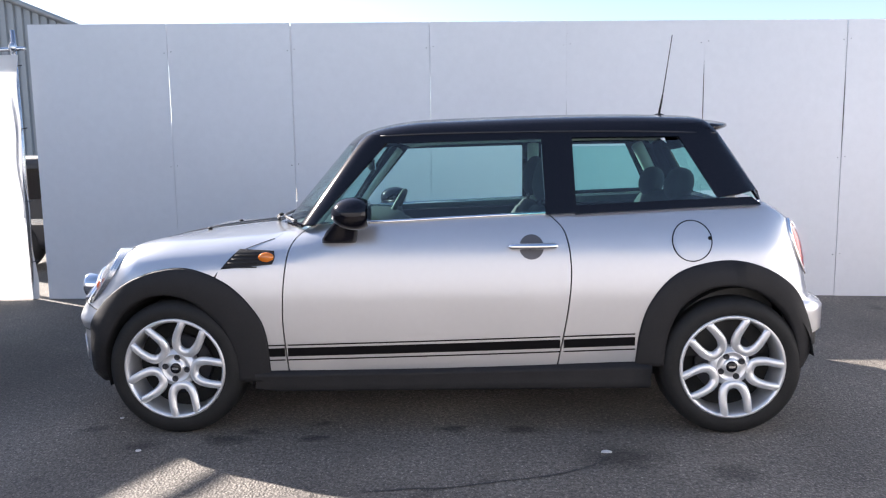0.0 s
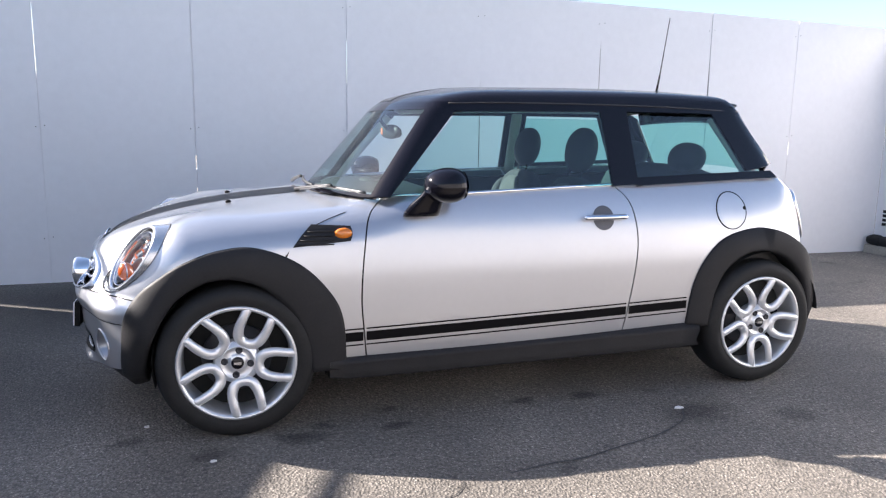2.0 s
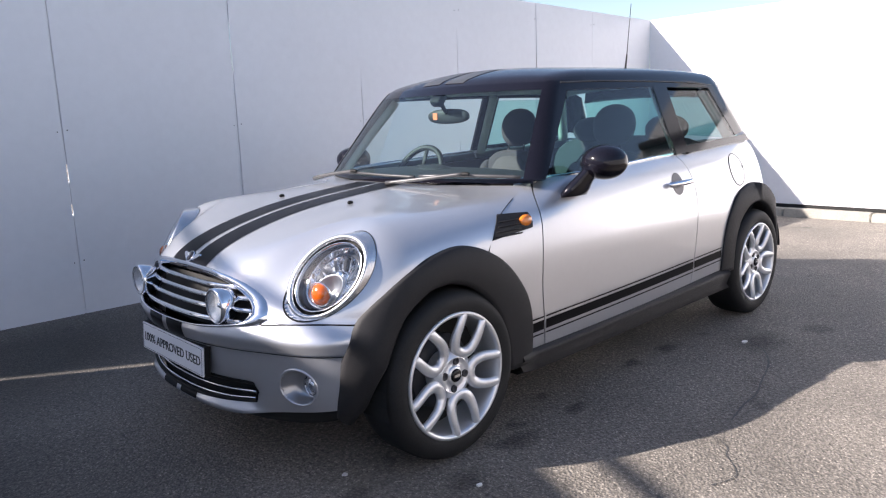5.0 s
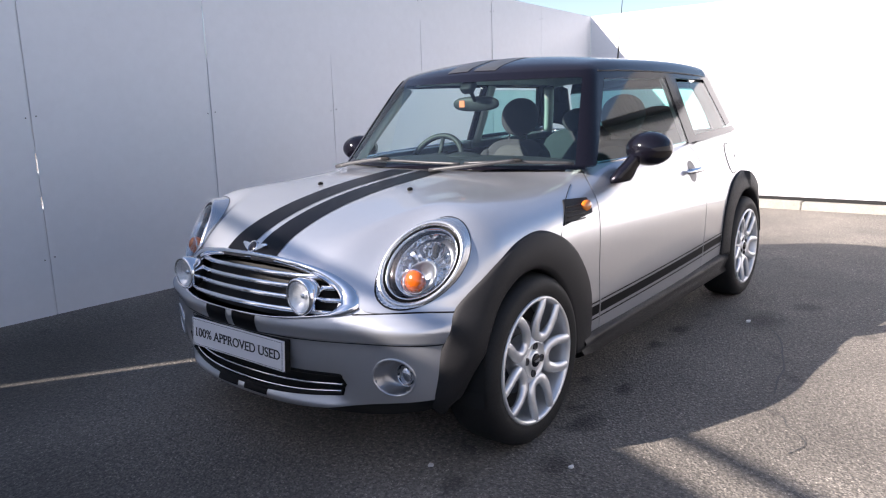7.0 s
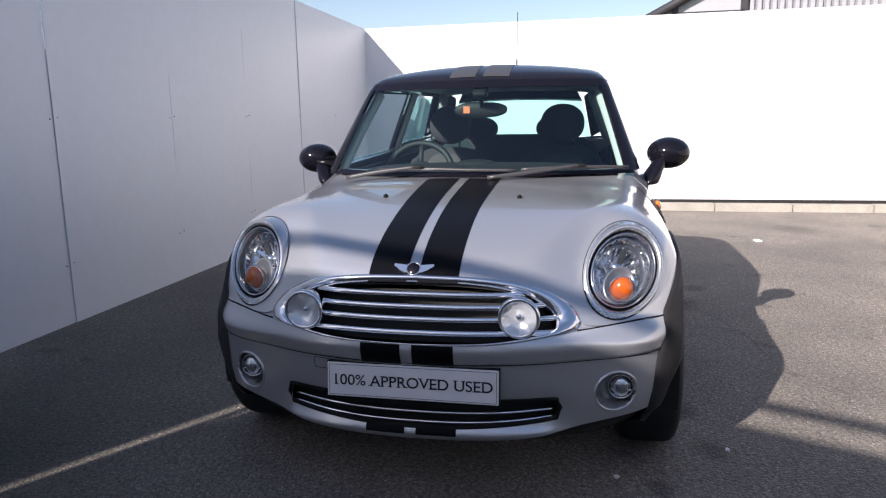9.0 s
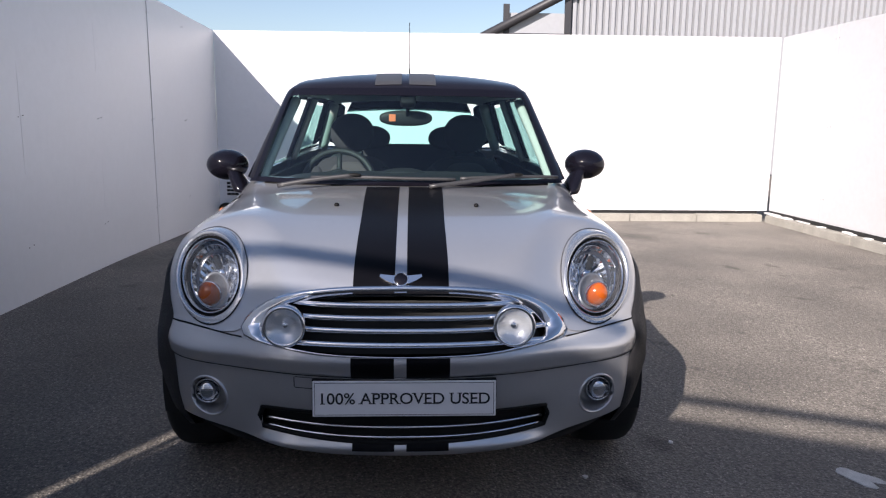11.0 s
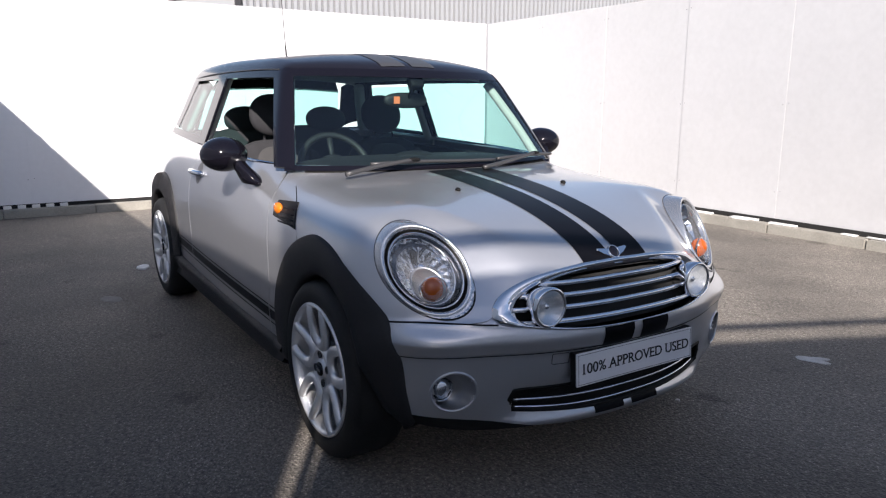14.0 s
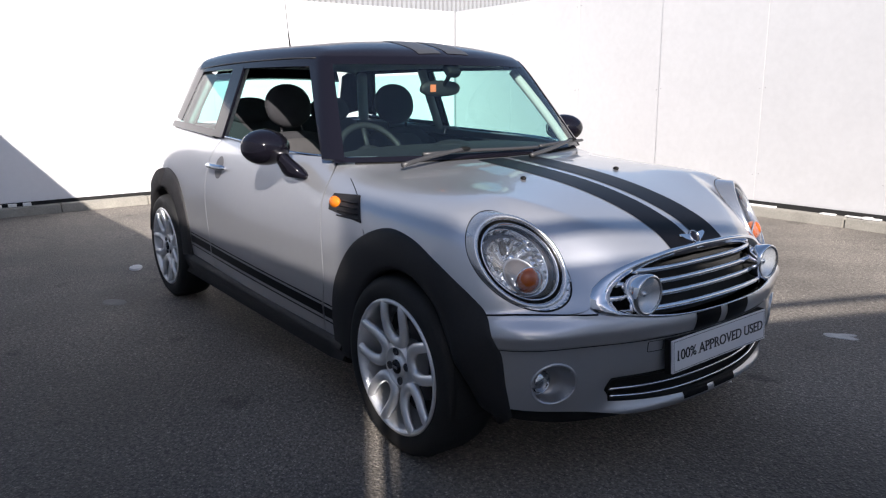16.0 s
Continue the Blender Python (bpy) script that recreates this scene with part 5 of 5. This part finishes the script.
box("engine_bay", -0.46, -0.44, 0.26, 0.48, 0.44, 0.62, DARK, car)
dash = blob("dashboard", (0.70, 0, 0.845), (0.26, 0.645, 0.115), DASH, car, "black dashboard", e=0.55, n=16, m=40)
blob("dial_pod", (0.70, 0.02, 0.945), (0.07, 0.11, 0.035), DASH, dash)


def build_seat(y):
    seat = new("front_seat")
    seat.parent = car
    seat["label"] = "black and grey cloth front seat with headrest"
    blob("cushion", (1.28, y, 0.52), (0.27, 0.245, 0.09), CLOTH, seat, e=0.6)
    blob("backrest", (1.615, y, 0.72), (0.07, 0.245, 0.28), CLOTH, seat, e=0.6, turn=(0, 15, 0), n=20)
    blob("back_panel", (1.585, y, 0.73), (0.06, 0.15, 0.235), CLOTH_GREY, seat, "grey cloth insert", e=0.6, turn=(0, 15, 0))
    for sg in (-1, 1):
        blob("bolster", (1.585, y + 0.2 * sg, 0.70), (0.075, 0.055, 0.24), CLOTH, seat, e=0.8, turn=(0, 15, 0))
        tube("headrest_post", [(1.665, y + 0.06 * sg, 0.98), (1.70, y + 0.06 * sg, 1.12)], 0.006, CHROME, seat)
    blob("headrest", (1.70, y, 1.125), (0.058, 0.128, 0.115), CLOTH, seat, e=0.92, turn=(0, 10, 0))
    return seat


for y in (-0.335, 0.335):
    build_seat(y)
rear_seat = new("rear_seat")
rear_seat.parent = car
rear_seat["label"] = "dark cloth rear bench"
blob("bench_back", (2.34, 0, 0.80), (0.08, 0.56, 0.25), CLOTH, rear_seat, e=0.5, turn=(0, 16, 0), m=32)
blob("bench", (2.08, 0, 0.5), (0.26, 0.56, 0.09), CLOTH, rear_seat, e=0.5)
for y in (-0.27, 0.27):
    blob("headrest", (2.37, y, 1.085), (0.06, 0.14, 0.085), CLOTH, rear_seat, e=0.9, turn=(0, 14, 0))
box("parcel_shelf", 2.40, -0.56, 0.90, 2.66, 0.56, 0.92, DASH, car)
sw = new("steering_wheel")
sw.parent = car
sw["label"] = "black three-spoke steering wheel"
turn = pose(0.868, 0.335, 0.897, 0, -62, 0)
circle = np.linspace(0, 2 * math.pi, 40, endpoint=False)
tube("wheel_rim", [turn @ Vector((0.168 * math.cos(t), 0.168 * math.sin(t), 0)) for t in circle], 0.0155, DASH, sw, sides=10, closed=True)
blob("wheel_boss", turn @ Vector((0, 0, -0.02)), (0.035, 0.075, 0.075), DASH, sw, e=0.8, turn=(0, 24, 0))
for t in (0.0, 2.2, -2.2):
    tube("wheel_spoke", [turn @ Vector((0.05 * math.cos(t), 0.05 * math.sin(t), -0.012)), turn @ Vector((0.164 * math.cos(t), 0.164 * math.sin(t), 0))], 0.013, DASH, sw, flat=0.6)
tube("column", [turn @ Vector((0, 0, -0.03)), turn @ Vector((0, 0, -0.22))], 0.045, DASH, sw)
im = new("rear_view_mirror")
im.parent = car
im["label"] = "oval black rear-view mirror on the windscreen"
blob("mirror_shell", (0.795, 0.01, 1.205), (0.022, 0.125, 0.036), DASH, im, e=0.8, turn=(0, -8, 8))
blob("mirror_face", (0.812, 0.012, 1.203), (0.008, 0.115, 0.03), MIRROR, im, e=0.8, turn=(0, -8, 8))
tube("mirror_stem", [(0.785, 0.005, 1.21), (0.752, 0.0, 1.248), (0.735, 0.0, 1.27)], [0.008, 0.010, 0.012], SEAL, im)
blob("sensor_box", (0.722, 0.0, 1.285), (0.022, 0.036, 0.034), SEAL, im, "black mount on the glass", e=0.5, turn=(0, 40, 0))
box("orange_sticker", 0.764, 0.058, 1.190, 0.767, 0.088, 1.222, material("orange_paper", (0.8, 0.2, 0.08), 0.6), im, "small orange sticker")

# ---- round the yard ----
CANVAS = bpy.data.materials.new("white_tarpaulin")
CANVAS.use_nodes = True
_n, _k = CANVAS.node_tree.nodes, CANVAS.node_tree.links
_thin, _mix = _n.new("ShaderNodeBsdfTranslucent"), _n.new("ShaderNodeMixShader")
_thin.inputs["Color"].default_value = (0.75, 0.75, 0.76, 1)
_n["Principled BSDF"].inputs["Base Color"].default_value = (0.8, 0.8, 0.8, 1)
_n["Principled BSDF"].inputs["Roughness"].default_value = 0.5
_mix.inputs[0].default_value = 0.55
_k.new(_n["Principled BSDF"].outputs[0], _mix.inputs[1])
_k.new(_thin.outputs[0], _mix.inputs[2])
_k.new(_mix.outputs[0], _n["Material Output"].inputs["Surface"])


def build_tarpaulin():
    """A white sheet tied to a pole, with soft folds."""
    screen = thing("tarpaulin_screen", "white tarpaulin sheet hung from a steel pole beside the hoarding", "screen")
    xs, zs = np.linspace(-3.66, -2.645, 40), np.linspace(0.01, 2.20, 40)
    v = []
    for z in zs:
        for x in xs:
            fold = 0.03 * math.sin(7 * x + 2.2 * z) * (1 - 0.4 * z / 2.2) + 0.035 * math.exp(-((x + 2.95 + 0.25 * (z - 0.5)) / 0.12) ** 2) * math.exp(-((z - 0.5) / 0.5) ** 2)
            v.append((x + 0.012 * math.sin(9 * z) * (x > -2.8) - 0.04 * (x > -2.7) * math.sin(z * 1.4), 2.44 + fold, z))
    f = [(j * 40 + i, j * 40 + i + 1, (j + 1) * 40 + i + 1, (j + 1) * 40 + i) for j in range(39) for i in range(39)]
    mesh("sheet", v, f, CANVAS, screen, "creased white sheet")
    tube("pole", [(-2.70, 2.47, 0.0), (-2.70, 2.47, 2.42)], 0.021, SATIN, screen, "thin steel pole")
    tube("cross_pole", [(-3.66, 2.47, 2.23), (-2.60, 2.47, 2.26)], 0.019, SATIN, screen)
    blob("clamp", (-2.70, 2.46, 2.27), (0.035, 0.035, 0.045), SATIN, screen)
    for z in (0.35, 0.9, 1.55, 2.1):
        tube("tie", [(-2.69, 2.445, z), (-2.65, 2.44, z + 0.01), (-2.64, 2.47, z + 0.015)], 0.005, DARKCLAD, screen)
    return screen


def build_clutter():
    """An added van shape, so that the gap shows dark."""
    heap = thing("filler_van", "dark van shape added behind the hoarding to fill the gap", "van")
    box("van_body", -4.6, 4.2, 0.25, -1.9, 5.6, 1.35, DARKCLAD, heap, bevel=0.12, segs=3, smooth=True)
    box("van_trim", -4.55, 4.17, 0.55, -1.95, 4.2, 0.62, SATIN, heap)
    box("van_side_window", -4.2, 4.18, 0.85, -2.2, 4.2, 1.2, BLACK, heap)
    for x in (-4.0, -2.5):
        mesh("van_wheel", *revolve_data([(0.0, 4.18), (0.2, 4.17), (0.3, 4.19), (0.31, 4.3), (0.28, 4.4)], 28, (x, 0, 0.31)), RUBBER, heap)


def build_sheds():
    east = thing("warehouse", "light grey ribbed metal warehouse with a sloping gable", "building")
    ribbed_wall("cladding", (16.0, -3.9), (16.0, -34.0), 0.0, 6.5, 6.6, 0.165, 0.09, CLAD, east)
    ribbed_wall("gable_cladding", (16.0, -1.2), (16.0, -2.35), 0.0, 3.05, 3.62, 0.21, 0.05, CLAD, east)
    box("window_frame", 15.93, -3.95, 0.0, 16.0, -2.3, 2.95, DARKCLAD, east)
    box("lintel", 15.9, -3.98, 2.86, 16.0, -2.3, 3.04, DARKCLAD, east)
    box("window_post", 15.9, -2.45, 2.95, 16.0, -2.3, 4.2, DARKCLAD, east)
    box("window_post", 15.9, -4.0, 2.95, 16.0, -3.85, 4.9, DARKCLAD, east)
    box("window_bar", 15.9, -3.95, 3.42, 16.0, -2.35, 3.50, DARKCLAD, east)
    box("window_pane", 15.97, -3.9, 2.95, 15.99, -2.4, 4.0, CLAD, east)
    tube("verge_trim", [(15.85, -0.75, 2.86), (15.85, -7.9, 6.55)], 0.11, DARKCLAD, east)
    west = thing("shed", "grey ribbed metal shed with a sloping roof edge", "building")
    ribbed_wall("cladding", (-30.0, 24.0), (-11.7, 24.0), 0.0, 13.3, 5.72, 0.33, 0.08, CLAD, west)
    tube("roof_trim", [(-30.0, 23.9, 13.3), (-11.6, 23.9, 5.7)], 0.12, CLAD, west)


def build_yard_bits():
    vent = thing("wall_vent", "white louvred vent with dark slots in the hoarding", "vent")
    for y0 in (2.405, 2.227):
        box("vent_plate", 6.852, y0 - 0.164, 0.244, 6.868, y0, 0.442, SHEET, vent, bevel=0.003)
        for i in range(3):
            for j in range(4):
                y, z = y0 - 0.008 - 0.051 * i, 0.252 + 0.047 * j
                box("slot", 6.849, y - 0.046, z, 6.853, y, z + 0.031, DARK, vent)
    for i in range(9):
        y = 2.12 - 0.1366 * i
        bit = box("packing_block", 6.80, y - 0.078, 0.045, 6.845, y, 0.079, LITTER, None, bevel=0.004)
        tagged(bit, "small white block on the kerb under the hoarding", "block", group="blocks under the hoarding")
    # dark strips fill the gap below the hoardings in place of its shade
    tagged(box("kerb_shadow_board", 6.846, -4.7, 0.045, 6.866, 2.46, 0.083, DARK), "dark strip standing in for the shade of the gap under the hoarding", "trim", kind="structure")
    tagged(box("south_shadow_board", -5.8, -4.864, 0.045, 6.8, -4.846, 0.090, DARK), "dark strip standing in for the shade of the gap under the hoarding", "trim", kind="structure")
    bag = thing("dark_bag", "crumpled black bag in the corner on the kerb", "bag")
    for k, (x, y, r) in enumerate(((6.77, 2.37, 0.115), (6.78, 2.28, 0.105), (6.78, 2.17, 0.05))):
        o = blob("bag_lump", (x, y, 0.045 + r * 0.45), (0.06, r, r * 0.5), DARK, bag, e=0.8)
        for v in o.data.vertices:
            v.co += 0.012 * Vector((noise.noise(v.co * 30), noise.noise(v.co * 30 + Vector((5, 0, 0))), noise.noise(v.co * 30 + Vector((0, 7, 0)))))
    rng = random.Random(11)
    scraps = []
    for i in range(46):
        x = rng.uniform(-1.5, 6.5)
        w = rng.uniform(0.05, 0.32)
        scraps.append((x, w, rng.uniform(0.008, 0.022)))
    v, f = [], []
    for x, w, h in scraps:
        b = len(v)
        y0, y1 = -4.84, -4.84 + rng.uniform(0.03, 0.075)
        for xx in (x, x + w):
            for y in (y0, y1):
                v += [(xx, y + rng.uniform(-0.006, 0.006), 0.046), (xx, y + rng.uniform(-0.006, 0.006), 0.046 + h)]
        f += [(b, b + 1, b + 3, b + 2), (b + 4, b + 6, b + 7, b + 5), (b + 2, b + 3, b + 7, b + 6), (b, b + 4, b + 5, b + 1), (b + 1, b + 5, b + 7, b + 3)]
    tagged(mesh("paint_flakes", v, f, LITTER, smooth=False), "white peeled scraps along the kerb", "debris", kind="stuff")


def flat_patch(name, at, rx, ry, mat, seed, label, category, turn=0.0, height=0.003, ragged=0.35, kind=""):
    """A thin ragged patch lying on the yard."""
    rng = random.Random(seed)
    n = 22
    waves = [(rng.randint(2, 5), rng.uniform(0, 6.28), rng.uniform(0.3, 1)) for _ in range(3)]
    v, f = [], []
    for k, s in ((0, 1.0), (1, 0.93)):
        for i in range(n):
            a = 2 * math.pi * i / n
            r = s * (1 + ragged * sum(w * math.sin(q * a + p) for q, p, w in waves) / 3 + rng.uniform(-0.06, 0.06) * ragged)
            x, y = rx * r * math.cos(a), ry * r * math.sin(a)
            c, d = math.cos(turn), math.sin(turn)
            X, Y = at[0] + c * x - d * y, at[1] + d * x + c * y
            v.append((X, Y, float(ground_z(X, Y)) + (0.0005 if k == 0 else height)))
    for i in range(n):
        j = (i + 1) % n
        f.append((i, j, n + j, n + i))
    f.append(tuple(range(n, 2 * n)))
    return tagged(mesh(name, v, f, mat, smooth=False), label, category, kind=kind)


def ground_line(name, pts, width, mat, label, category, seed=3, rough=0.25, kind="structure"):
    """A painted or cracked line along points of the yard, with uneven edges."""
    rng = random.Random(seed)
    p = spline([(x, y, 0) for x, y in pts], 60)
    t = np.gradient(p, axis=0)
    t /= np.linalg.norm(t, axis=1)[:, None]
    v, f = [], []
    for q, d in zip(p, t):
        o = np.array((-d[1], d[0]))
        for sg in (-1, 1):
            w = width / 2 * (1 + rng.uniform(-rough, rough))
            X, Y = q[0] + sg * o[0] * w, q[1] + sg * o[1] * w
            v.append((X, Y, float(ground_z(X, Y)) + 0.003))
    for i in range(len(p) - 1):
        f.append((2 * i, 2 * i + 2, 2 * i + 3, 2 * i + 1))
    return tagged(mesh(name, v, f, mat, smooth=False), label, category, kind=kind)


OIL = material("oil_stain", (0.055, 0.054, 0.053), 0.6, vary=0.3, scale=25, bump=0.3, bump_scale=130)
PAINT = material("worn_line_paint", (0.50, 0.49, 0.47), 0.75, vary=0.3, scale=18, bump=0.4, bump_scale=130)
FADED = material("faded_line_paint", (0.17, 0.165, 0.16), 0.8, vary=0.35, scale=18, bump=0.4, bump_scale=130)


def build_marks():
    ground_line("ground_crack", [(0.92, -1.38), (1.1, -1.35), (1.24, -1.34), (1.42, -1.29), (1.64, -1.23), (1.82, -1.13), (1.9, -1.02)], 0.008, OIL, "dark sealed crack across the asphalt", "crack", 4, 0.6)
    ground_line("ground_crack", [(0.70, -1.34), (0.74, -1.40), (0.69, -1.47), (0.64, -1.49), (0.52, -1.58), (0.40, -1.55)], 0.004, OIL, "thin dark crack across the asphalt", "crack", 5, 0.6)
    flat_patch("litter", (3.33, 0.79), 0.07, 0.045, LITTER, 31, "crumpled scrap of white litter", "litter", height=0.012)
    flat_patch("litter", (1.89, -1.005), 0.022, 0.012, LITTER, 32, "small scrap of white litter", "litter", height=0.006)
    flat_patch("litter", (-0.362, -0.61), 0.010, 0.010, LITTER, 33, "tiny white chip on the asphalt", "litter", height=0.005)
    flat_patch("litter", (4.42, -2.04), 0.07, 0.035, LITTER, 34, "crumpled scrap of white litter", "litter", height=0.008)
    flat_patch("litter", (-0.1, -1.0), 0.012, 0.008, LITTER, 36, "tiny white chip on the asphalt", "litter", height=0.005)
    flat_patch("bird_dropping", (-0.385, -1.55), 0.085, 0.04, PAINT, 35, "pale splash on the asphalt", "stain", turn=0.6, height=0.003, ragged=0.6)
    flat_patch("pale_patch", (2.52, 1.12), 0.09, 0.05, FADED, 37, "pale worn patch on the asphalt", "stain", height=0.003, ragged=0.6)


build_tarpaulin()
build_clutter()
build_sheds()
build_yard_bits()
build_marks()
